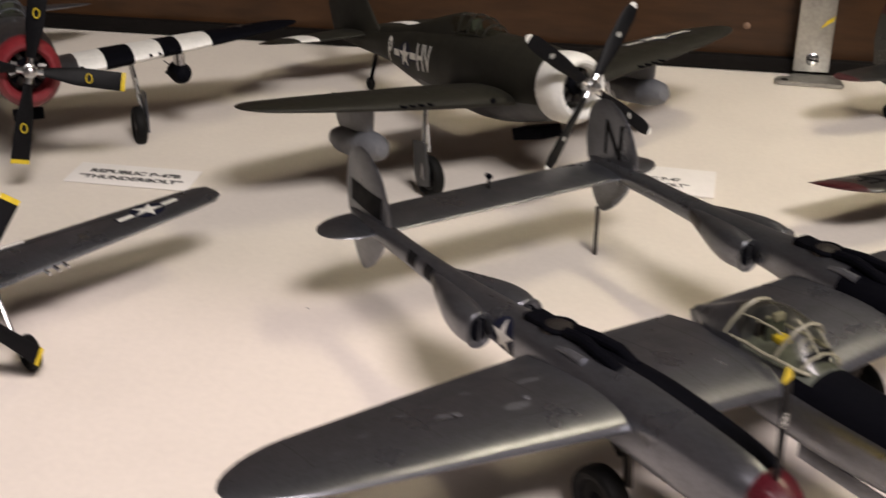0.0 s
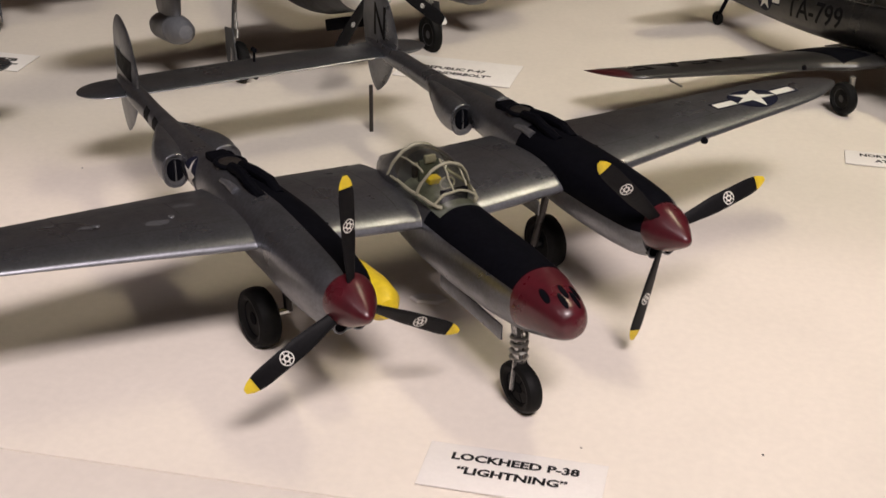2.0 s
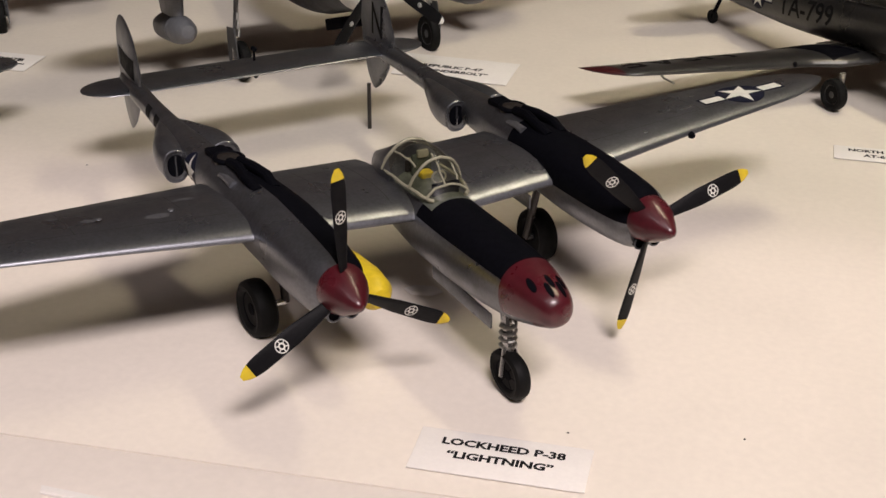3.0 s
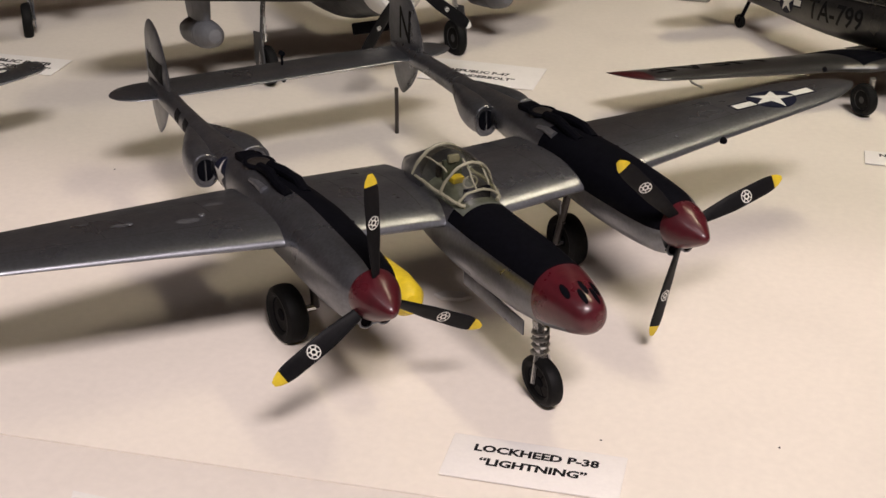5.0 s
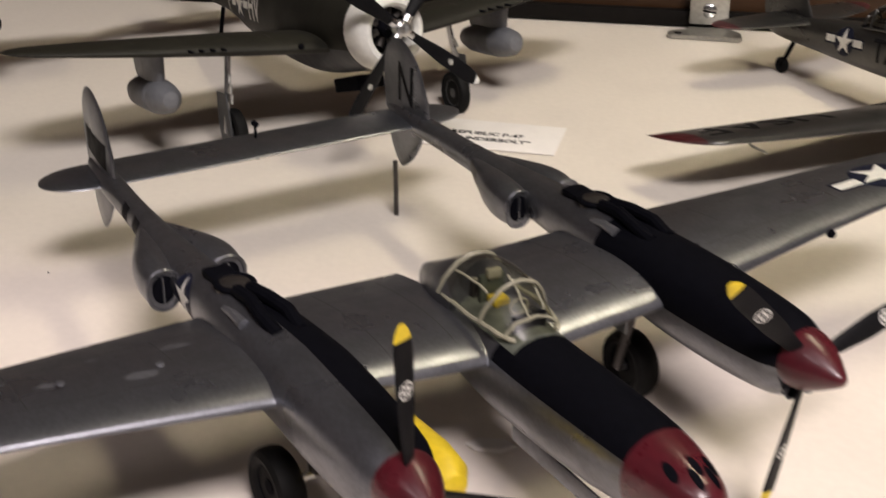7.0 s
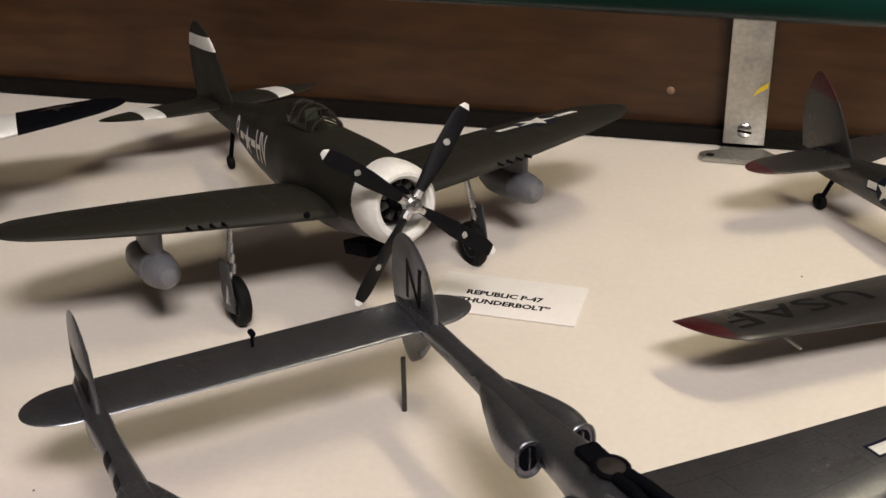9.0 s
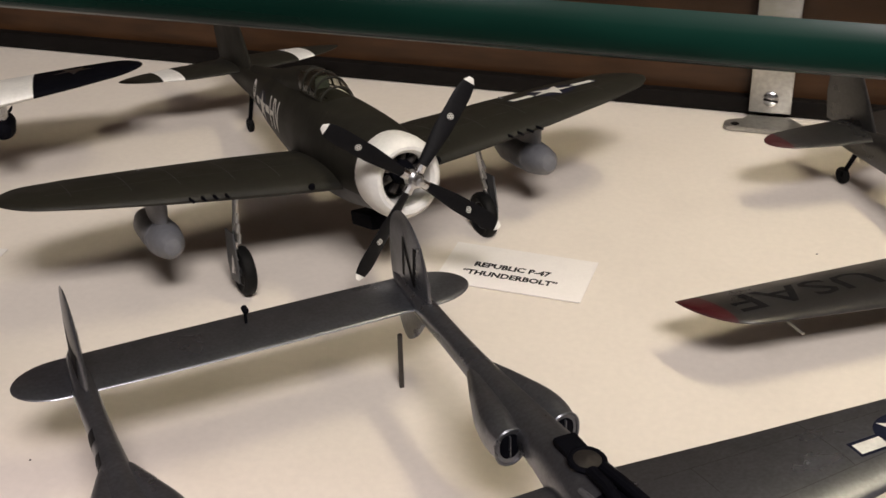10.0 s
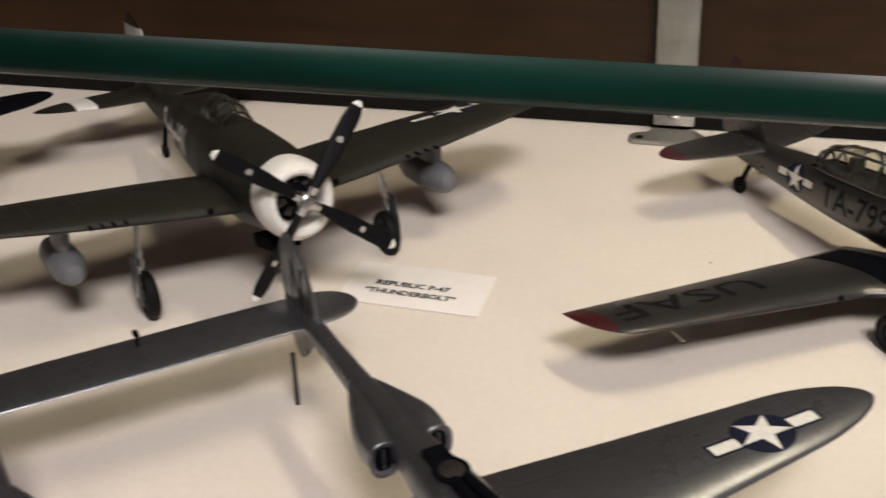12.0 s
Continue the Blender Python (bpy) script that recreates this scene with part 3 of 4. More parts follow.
    # wings: dihedral outside the middle
    zat = lambda x: 3.80 + 0.044 * abs(x) + 0.055 * max(0, abs(x) - 4)
    sec = [(0.6, 3.3, 8.5, zat(0.6), 0.16), (5.1, 3.42, 8.3, zat(5.1), 0.16), (9.7, 3.85, 7.4, zat(9.7), 0.15), (14.2, 4.12, 6.6, zat(14.2), 0.14)]
    # the two wings of the hand-built kit differ a little in their trailing edge
    port = [(0.6, 3.3, 8.5, zat(0.6), 0.16), (5.1, 3.42, 8.25, zat(5.1), 0.16), (9.7, 3.75, 7.5, zat(9.7) - 0.12, 0.15), (14.2, 4.0, 6.7, zat(14.2) - 0.24, 0.135)]

    def stepped(sec, tip):
        sec = rounded_tip(sec, tip, 7)
        fine = []
        for a, b in zip(sec, sec[1:]):
            steps = 6 if b[0] - a[0] > 2 else 1
            for k in range(steps):
                fine.append(tuple(a[i] + (b[i] - a[i]) * k / steps for i in range(5)))
        return fine + [sec[-1]]

    fine = stepped(sec, 16.55)
    left = part("wing", wing_bm(mirrored(stepped(port, 16.75))), SILVER, ob, "silver wing with worn paint")
    right = part("wing", wing_bm(fine), SILVER, ob, "silver wing with a star")
    insignia(right, right, 0.80, (13.0, 5.2, 9), (1, -0.06, 0), (0, -1, 0), (0, 0, -1))
    for w, q in ((left, -1), (right, 1)):
        for a, b, c, d in ((6.6, 6.95, 14.4, 6.15), (6.4, 4.7, 15.2, 4.9)):
            seam(w, (q * a, b), (q * c, d), 0.016)
        for x, y0, y1 in ((1.5, 3.9, 8.0), (3.2, 3.9, 7.9), (7.6, 5.6, 6.9), (11.0, 4.8, 7.1), (14.4, 4.9, 6.5)):
            seam(w, (q * x, y0), (q * x, y1), 0.018)
        seam(w, (q * 1.3, 7.1), (q * 4.0, 7.0), 0.02)
        for x, y in ((2.3, 4.9), (2.3, 5.6), (7.9, 5.5), (10.1, 5.4)):
            part("filler_cap", spun([(0.0, 0.1), (0.02, 0.09), (0.025, 0.01)], "z", 12, (q * x, y, zat(x) + 0.39 - 0.012 * x)), SILVER_PATCH, w, "small round filler cap")
    part("landing_light", spun([(3.72, 0.13), (3.6, 0.1), (3.56, 0.01)], "y", 12, (9.75, 0, zat(9.7) + 0.06)), BLACK, right, "dark lamp hole")
    for x, y, r in ((-10.3, 5.6, .17), (-8.4, 5.2, .22), (-12.6, 5.7, .10), (-9.1, 6.5, .09), (-7.2, 6.3, .2), (-11.2, 6.2, .08), (-13.6, 5.2, .07)):
        w = random.Random(int(x * 10))
        blot = [(math.cos(k * 0.45) * r * w.uniform(0.9, 2.4), math.sin(k * 0.45) * r * w.uniform(0.5, 1.0)) for k in range(14)]
        part("paint_blotch", laid(polys_bm([blot]), left, (x, y, 9), (1, 0, 0), (0, 1, 0), (0, 0, -1), 0.005), SILVER_PATCH, left, "pale worn patch")
    # booms
    for q in (-1, 1):
        bx = q * BX
        nst = [(0.30, bx, HZ, 0.70, 0.68, 0.96), (0.8, bx, HZ, 0.90, 0.84, 1.20), (2.2, bx, HZ, 1.04, 0.94, 1.36), (4.0, bx, HZ, 1.08, 0.97, 1.36), (6.0, bx, HZ, 1.0, 0.92, 1.22),
               (7.8, bx, HZ, 0.86, 0.82, 1.0), (9.4, bx, HZ - 0.04, 0.68, 0.66, 0.76), (11.0, bx, HZ - 0.08, 0.58, 0.58, 0.64), (13.0, bx, HZ - 0.1, 0.44, 0.46, 0.48),
               (15.5, bx, HZ - 0.12, 0.35, 0.39, 0.39), (17.6, bx, HZ - 0.12, 0.34, 0.36, 0.36), (19.4, bx, HZ - 0.12, 0.2, 0.22, 0.22), (20.0, bx, HZ - 0.12, 0.04, 0.04, 0.04)]
        nr = body_rings(nst, 36, 4, 2.15)
        lo, hi = (5, 17) if q > 0 else (0, 8)
        bm = lofted(nr, dark=lambda r, i: nr[r][0].y < 6.2 and lo <= i <= hi)
        boom = part("boom", bm, [SILVER, BLACK], ob, "silver engine boom with a black inner panel")
        spin = [(-0.76, 0.02), (-0.73, 0.12), (-0.66, 0.20), (-0.45, 0.39), (-0.18, 0.60), (0.0, 0.69), (0.2, 0.735), (0.34, 0.73), (0.34, 0.3)]
        part("spinner", spun(spin, "y", 32, (bx, 0, HZ)), MAROON, ob, "pointed maroon spinner")
        for ox, oz in ((-0.27, -0.76), (0.27, -0.76)):
            part("chin_intake", tube([(bx + ox, 0.22, HZ + oz), (bx + ox, 0.5, HZ + oz), (bx + ox, 1.0, HZ + oz)], 0.19, 14), BLACK, boom, "dark chin intake")
            part("intake_lip", tube([(bx + ox + 0.2 * math.cos(k * math.pi / 8), 0.22, HZ + oz + 0.2 * math.sin(k * math.pi / 8)) for k in range(17)], 0.035, 6), SILVER, boom)
        # turbo and exhaust pipes on top
        part("turbo_disc", spun([(4.86, 0.46), (5.06, 0.44), (5.10, 0.2), (5.14, 0.02)], "z", 20, (bx, 7.7, 0)), BRONZE, boom, "dark turbo disc")
        part("turbo_rim", tube([(bx + 0.42 * math.cos(k * 0.4), 7.7 + 0.46 * math.sin(k * 0.4), 5.02) for k in range(17)], 0.09, 8), BLACK, boom, "black turbo rim")
        for ox in (-0.17, 0.17):
            part("exhaust_pipe", tube([(bx + ox * 1.6 + 0.0, 4.9, 4.98), (bx + ox * 1.9, 5.6, 5.16), (bx + ox * 1.2, 6.4, 5.20), (bx + ox, 7.2, 5.08)], 0.17, 10), BLACK, boom, "black exhaust pipe")
        part("pipe_cover", slab(bx - 0.34, bx + 0.34, 8.1, 8.9, 4.78, 5.03, 0.1), BLACK, boom, "black pipe cover")
        part("cool_air_scoop", tube([(bx - 0.62, 5.9, 4.86), (bx - 0.62, 6.5, 4.9), (bx - 0.6, 7.0, 4.8)], 0.15, 10, end=0.08), SILVER_PATCH, boom, "small silver scoop")
        # radiator scoops
        for s in (-1, 1):
            sx = bx + s * 0.64
            rst = [(10.25, sx + s * 0.18, HZ - 0.18, 0.42, 0.52, 0.58), (10.9, sx + s * 0.16, HZ - 0.16, 0.50, 0.58, 0.64), (11.6, sx + s * 0.08, HZ - 0.14, 0.48, 0.54, 0.60),
                   (12.5, sx - s * 0.10, HZ - 0.12, 0.34, 0.42, 0.46), (13.4, sx - s * 0.30, HZ - 0.1, 0.18, 0.28, 0.3), (13.8, sx - s * 0.36, HZ - 0.1, 0.08, 0.16, 0.16)]
            rr = body_rings(rst, 28, 4, 2.3)
            inner = [[Vector((p.x * 0.70 + (sx + s * 0.18) * 0.30, p.y + 0.03, p.z * 0.70 + (HZ - 0.18) * 0.30)) for p in rr[0]],
                     [Vector((p.x * 0.62 + (sx + s * 0.18) * 0.38, p.y + 0.55, p.z * 0.62 + (HZ - 0.18) * 0.38)) for p in rr[0]]]
            scoop = part("radiator_scoop", lofted([inner[0]] + rr), SILVER, boom, "bulged silver radiator scoop")
            part("scoop_mouth", lofted([[p + Vector((0, -0.022, 0)) for p in inner[0]], [p + Vector((0, -0.015, 0)) for p in inner[1]]]), BLACK, scoop, "dark scoop mouth")
            part("scoop_lip", tube([p for p in rr[0]] + [rr[0][0]], 0.05, 6), SILVER, scoop)
            part("scoop_vane", slab(sx + s * 0.2 - 0.02, sx + s * 0.2 + 0.02, 10.18, 10.4, HZ - 0.55, HZ + 0.16), SILVER, scoop)
            part("outlet_panel", laid(polys_bm([rect(-0.5, 0.5, -0.22, 0.22)]), scoop, (bx + s * 4, 13.1, HZ - 0.1), (0, 1, 0), (0, 0, 1), (-s, 0, 0), 0.01), BRONZE, scoop, "dark outlet panel")
        # fins
        up = [(4.0, 16.9, 20.1, bx, 0.085), (4.9, 17.0, 20.25, bx, 0.085), (5.7, 17.4, 20.15, bx, 0.08)]
        up = rounded_tip(up, 6.65, 7, 0.5)
        fin = part("fin", wing_bm(up, True, 0), SILVER, ob, "silver tail fin")
        down = [(3.95, 17.2, 20.0, bx, 0.085), (3.3, 17.5, 19.9, bx, 0.085), (2.9, 17.8, 19.75, bx, 0.08)]
        part("lower_fin", wing_bm(rounded_tip(down, 2.1, 6, 0.5), True, 0), SILVER, ob)
        for z in (4.6, 5.3, 6.0):
            part("hinge_line", laid(polys_bm([rect(-0.012, 0.012, -0.33, 0.33)]), fin, (bx + 3, 18.9, z), (0, 1, 0), (0, 0, 1), (-1, 0, 0), 0.005), INK, fin, "thin rudder hinge line")
        for s in (-1, 1):
            if q > 0 or s > 0:
                part("letter", laid(text_bm("N", 1.35, 0.02, 0.85), fin, (bx + s * 3, 18.35, 5.15), (0, s, 0), (0, 0, 1), (-s, 0, 0), 0.012), INK, fin, "black letter N")
        if q < 0:
            part("fin_band", laid(polys_bm([rect(-1.2, 1.2, -0.4, 0.4)]), fin, (bx - 3, 18.6, 4.9), (0, 1, 0), (0, 0, 1), (1, 0, 0), 0.012), INK, fin, "dark band")
            for y, h in ((15.0, 0.42), (13.9, 0.42)):
                part("boom_code", laid(polys_bm([rect(-0.28, 0.28, -h / 2, h / 2)]), boom, (bx - 4, y, HZ), (0, 1, 0), (0, 0, 1), (1, 0, 0), 0.015), INK, boom, "dark code bar")
            part("boom_star", laid(polys_bm(star_polys(0.55)), boom, (bx - 4, 9.3, HZ - 0.05), (0, -1, 0), (0, 0, 1), (1, 0, 0), 0.02), DECALW, boom, "white star on a dark disc")
            part("boom_disc", laid(polys_bm([ngon(0.58)]), boom, (bx - 4, 9.3, HZ - 0.05), (0, -1, 0), (0, 0, 1), (1, 0, 0), 0.012), DECALB, boom, "dark blue disc")
        # main gear
        wx = bx - (0.45 if q < 0 else 0.05)
        wy = 5.1 if q < 0 else 5.75
        wheel(ob, (wx, wy, 0.95), 0.95, 0.72, BLACK, False)
        strut(ob, (bx + q * -0.5, wy, 0.95), (bx + q * -0.4, 5.2, 3.2), 0.13, BRONZE, "gear_leg")
        strut(ob, (bx - q * 0.5, wy, 0.95), (wx, wy, 0.95), 0.12, CHROME, "axle")
        strut(ob, (bx - q * 0.45, 5.4, 1.8), (bx - q * 0.4, 7.0, 3.3), 0.08, BRONZE, "gear_brace")
        part("bay_door", slab(bx - q * 0.92 - 0.03, bx - q * 0.92 + 0.03, 4.9, 7.0, 2.45, 2.95, 0.02), SILVER, ob, "open silver bay door")
    # tailplane
    ts = [(0.0, 17.45, 19.75, 3.98, 0.095), (3.0, 17.45, 19.75, 3.98, 0.095), (5.6, 17.5, 19.7, 3.98, 0.095)]
    ts = rounded_tip(ts, 7.05, 7, 0.45)
    part("tailplane", wing_bm([(-a, *r) for a, *r in ts[::-1]][:-1] + ts), SILVER, ob, "straight silver tailplane")
    part("elevator_balance", tube([(-0.2, 19.0, 3.5), (-0.2, 19.0, 4.0), (-0.2, 19.0, 4.5)], 0.05, 8), BLACK, ob)
    for z in (3.45, 4.55):
        part("balance_weight", spun([(-0.17, 0.02), (-0.12, 0.1), (0.12, 0.1), (0.17, 0.02)], "y", 12, (-0.2, 19.0, z)), BLACK, ob, "dark balance weight")
    strut(ob, (4.75, 18.75, 0.36), (4.75, 18.75, 2.4), 0.085, BRONZE, "tail_prop_rod")
    # propellers
    propeller(ob, (-BX, 0.05, HZ), (92, 212, 332), 3.65, 0.54, 0.30, YELLOW, (-36, -14), 0.19)
    propeller(ob, (BX, 0.05, HZ), (15, 135, 255), 3.65, 0.54, 0.30, YELLOW, (33, 9), 0.19)
    part("drop_tank", spun([(0.8, 0.04), (0.86, 0.30), (1.15, 0.52), (1.8, 0.58), (2.8, 0.50), (3.6, 0.30), (4.0, 0.05)], "y", 24, (-3.54, 0.1, 3.05)), YELLOW, ob, "yellow rounded tank")
    # nose gear
    wheel(ob, (-0.3, -0.65, 0.72), 0.72, 0.5, BLACK, True)
    strut(ob, (-0.26, -0.5, 1.25), (-0.1, -0.1, 2.5), 0.16, CHROME, "nose_leg")
    for q in (-1, 1):
        strut(ob, (-0.3 + q * 0.34, -0.65, 0.72), (-0.26 + q * 0.16, -0.5, 1.5), 0.07, CHROME, "nose_fork")
    part("oleo_spring", tube([(-0.2 + 0.22 * math.cos(k * 0.8), -0.36 + 0.2 * math.sin(k * 0.8), 1.35 + k * 0.028) for k in range(34)], 0.05, 6), STEEL, ob, "coiled steel spring")
    bowed(ob, 0.42)
    lengthened(ob, ((-2.45, -2.9), (-0.95, -1.32), (0.0, 0.0), (0.5, 0.5), (3.5, 4.2), (5.2, 6.0), (10.25, 11.2), (18.5, 19.75), (20.25, 21.4)))
    return ob


twin_boom()


# ---- radial-engined fighters ----
def dense(sec, n=5):
    out = []
    for a, b in zip(sec, sec[1:]):
        steps = n if abs(b[0] - a[0]) > 1.2 else 1
        for k in range(steps):
            out.append(tuple(a[i] + (b[i] - a[i]) * k / steps for i in range(5)))
    return out + [sec[-1]]


def radial_fighter(name, hub, yaw, label, paint, cowl_mat, cowl_label, tip_mat, angles, stripes, bank=1.0):
    ob = thing(name, *hub, yaw, label, "model aircraft", pitch=-9.9, bank=bank)
    st = [(1.95, 0, -0.16, 1.40, 1.43, 1.52), (3.6, 0, -0.05, 1.50, 1.52, 1.9), (5.5, 0, -0.05, 1.50, 1.66, 2.15), (7.5, 0, -0.05, 1.42, 1.74, 2.15), (10, 0, 0, 1.22, 1.58, 1.9), (13, 0, 0.08, 0.94, 1.26, 1.4),
          (16, 0, 0.18, 0.52, 0.82, 0.70), (19, 0, 0.3, 0.30, 0.55, 0.45), (21.4, 0, 0.45, 0.12, 0.32, 0.25), (22.2, 0, 0.5, 0.03, 0.05, 0.05)]
    bm = lofted(body_rings(st, 36, 4, 2.1))
    under = GREYUNDER if paint is OLIVE else paint
    for f in bm.faces:
        if f.calc_center_median().z < -0.95:
            f.material_index = 1
    hull = part("fuselage", bm, [paint, under], ob)
    cowl = [(2.0, 1.40), (1.5, 1.43), (1.0, 1.40), (0.72, 1.30), (0.55, 1.14), (0.55, 1.02), (0.68, 0.90), (1.0, 0.86), (2.0, 0.86)]
    rings = []
    for h, r in cowl:
        rings.append([Vector((math.cos(2 * math.pi * k / 40) * r, h, -0.16 + math.sin(2 * math.pi * k / 40) * r * (1.03 if math.sin(2 * math.pi * k / 40) > 0 else 1.10))) for k in range(40)])
    part("cowling", lofted(rings, False), cowl_mat, ob, cowl_label)
    eng = part("engine", spun([(2.0, 0.84), (1.3, 0.84), (1.2, 0.5), (0.9, 0.42), (0.8, 0.02)], "y", 28), BLACK, ob, "dark radial engine")
    for k in range(9):
        a = 2 * math.pi * k / 9
        part("cylinder", tube([(0.45 * math.cos(a), 1.15, 0.45 * math.sin(a)), (0.8 * math.cos(a), 1.15, 0.8 * math.sin(a))], 0.15, 8), BRONZE, eng)
    boss = part("propeller_hub", spun([(-0.55, 0.02), (-0.5, 0.15), (-0.35, 0.2), (-0.2, 0.2), (-0.15, 0.3), (0.15, 0.32), (0.25, 0.24), (0.9, 0.22)], "y", 20), CHROME, ob, "bright metal propeller hub")
    for a in angles:
        d = Vector((math.cos(radians(a)), 0, math.sin(radians(a))))
        part("blade_socket", tube([d * 0.15, d * 0.3, d * 0.55], 0.17, 10), CHROME, boss)
    propeller(ob, (0, 0, 0), angles, 3.95, 0.64 if tip_mat is WHITE else 0.80, 0.36, tip_mat, (32, 10), 0.11 if tip_mat is WHITE else 0.0, tip_mat is WHITE, 0.93)
    if tip_mat is not WHITE:
        for a in angles:
            d = Vector((math.cos(radians(a)), 0, math.sin(radians(a))))
            part("blade_badge", moved(tube([(0.13 * math.cos(k * 0.7), 0, 0.2 * math.sin(k * 0.7)) for k in range(10)], 0.028, 5), Matrix.Translation(d * 2.4 + Vector((0, -0.2, 0)))), YELLOW, ob, "small yellow ring")
    # wings
    zat = lambda x: -1.0 + 0.104 * abs(x)
    sec = [(0.8, 3.4, 9.4, zat(0.8), 0.15), (4.0, 3.45, 9.2, zat(4), 0.15), (7.5, 3.7, 8.7, zat(7.5), 0.14), (10.2, 4.05, 8.2, zat(10.2), 0.12), (11.7, 4.4, 7.75, zat(11.7), 0.11)]
    sec = dense(rounded_tip(sec, 13.05, 7, 0.4), 8)
    sides = []
    for q in (-1, 1):
        s = mirrored(sec) if q < 0 else sec
        w = wing_bm(s)
        mats = [paint, under]
        for f in w.faces:
            if f.normal.z < -0.2:
                f.material_index = 1
        if stripes:
            mats = [BLACK, under, WHITE, SILVER]
            for f in w.faces:
                x = abs(f.calc_center_median().x)
                band = int((x - 2.6) / 1.15)
                f.material_index = 3 if x < 2.6 else (2 if band % 2 == 0 else 0) if band < 5 else 0
        side = part("wing", w, mats, ob, "wing with black and white bands" if stripes else "olive wing with grey underside")
        sides.append(side)
    if stripes:
        part("wing_star", laid(polys_bm(star_polys(0.9)), sides[1], (10.2, 6.0, 9), (1, 0, 0), (0, -1, 0), (0, 0, -1), 0.016), GREYSILVER, sides[1], "grey star")
    else:
        insignia(sides[1], sides[1], 0.92, (9.2, 6.6, 9), (1, -0.05, 0), (0, -1, 0), (0, 0, -1))
    for q, w in zip((-1, 1), sides):
        for k in range(4):
            part("gun_barrel", tube([(q * (5.6 + k * 0.42), 3.25, zat(5.6) + 0.1 + k * 0.03), (q * (5.6 + k * 0.42), 3.8, zat(5.6) + 0.1 + k * 0.03)], 0.055, 8), BLACK, w, "short gun barrel")
        part("gear_light", spun([(3.36, 0.14), (3.28, 0.1), (3.25, 0.01)], "y", 12, (q * 2.5, 0.1, zat(2.5) + 0.1)), BLACK, w, "dark hole in the leading edge")
        # gear
        gx = q * 4.95
        wheel(ob, (gx, 4.95, -3.72), 0.92, 0.50, GREYUNDER, False)
        strut(ob, (gx + q * 0.34, 4.95, -3.72), (gx - q * 0.1, 5.05, -0.6), 0.12, CHROME, "gear_leg")
        strut(ob, (gx + q * 0.36, 4.95, -3.72), (gx, 4.95, -3.72), 0.1, CHROME, "axle")
        for z in (-2.6, -2.2, -1.8):
            strut(ob, (gx + q * 0.1, 4.72, z), (gx + q * 0.02, 4.8, z + 0.34), 0.06, STEEL, "torque_link")
        door = plate([(-0.5, -1.0), (0.42, -1.1), (0.62, -0.4), (0.48, 0.9), (-0.42, 0.9), (-0.6, -0.3)], 0.06, 0.01)
        part("gear_door", moved(door, Matrix.Translation((gx + q * 0.36, 5.05, -3.05)) @ Matrix.Rotation(radians(90), 4, "Y") @ Matrix.Rotation(radians(90), 4, "Z")), under, ob, "flat gear door")
        # drop tank
        if not stripes:
            tank = [(4.3, 0.03), (4.36, 0.30), (4.65, 0.52), (5.2, 0.63), (6.4, 0.66), (7.6, 0.60), (8.3, 0.4), (8.7, 0.04)]
            tk = part("drop_tank", spun(tank, "y", 26, (q * 7.6, -0.2, -1.98)), TANK, ob, "blue-grey drop tank")
            part("tank_band", spun([(5.55, 0.645), (5.6, 0.672), (5.7, 0.672), (5.75, 0.65)], "y", 26, (q * 7.6, -0.2, -1.98)), TANK, tk)
            part("pylon", wing_bm([(-1.7, 5.1, 7.6, q * 7.6, 0.2), (-1.2, 4.9, 7.9, q * 7.6, 0.2), (-0.05, 4.7, 8.2, q * 7.6, 0.2)], True, 0), TANK, ob, "grey pylon")
        else:
            part("pylon", wing_bm([(-1.1, 4.3, 6.2, q * 7.1, 0.25), (0.0, 4.2, 6.6, q * 7.1, 0.25)], True, 0), CHROME, ob, "bright metal pylon")
            part("bomb", spun([(3.8, 0.05), (4.0, 0.34), (4.7, 0.5), (5.8, 0.46), (6.8, 0.2), (7.4, 0.1)], "y", 20, (q * 7.1, 0, -1.45)), BLACK, ob, "dark bomb")
            for k in range(4):
                a = math.pi / 4 + k * math.pi / 2
                part("bomb_fin", moved(slab(-0.02, 0.02, 6.6, 7.4, 0.05, 0.42), Matrix.Translation((q * 7.1, 0, -1.45)) @ Matrix.Rotation(a, 4, "Y")), BLACK, ob)
    # tail
    ts = dense(rounded_tip([(0.0, 18.0, 21.6, 0.62, 0.09), (2.4, 18.3, 21.4, 0.62, 0.09), (3.9, 18.9, 21.1, 0.62, 0.085)], 5.3, 6, 0.5))
    tw = wing_bm([(-a, *r) for a, *r in ts[::-1]][:-1] + ts)
    tail_mats = [paint, WHITE]
    if not stripes:
        for f in tw.faces:
            if 2.7 < abs(f.calc_center_median().x) < 3.5:
                f.material_index = 1
    part("tailplane", tw, tail_mats, ob, "tailplane with a white band" if not stripes else "")
    fs = dense(rounded_tip([(0.5, 16.6, 21.9, 0, 0.075), (1.9, 17.7, 22.3, 0, 0.075), (3.1, 18.6, 22.2, 0, 0.07)], 4.3, 6, 0.55), 6)
    fw = wing_bm(fs, True, 0)
    if not stripes:
        for f in fw.faces:
            if 3.0 < f.calc_center_median().z < 3.75:
                f.material_index = 1
    fin = part("fin", fw, tail_mats, ob)
    strut(ob, (0, 17.6, -0.4), (0, 18.3, -1.7), 0.1, BLACK, "tail_wheel_leg")
    wheel(ob, (0, 18.4, -1.95), 0.34, 0.22, BLACK, False)
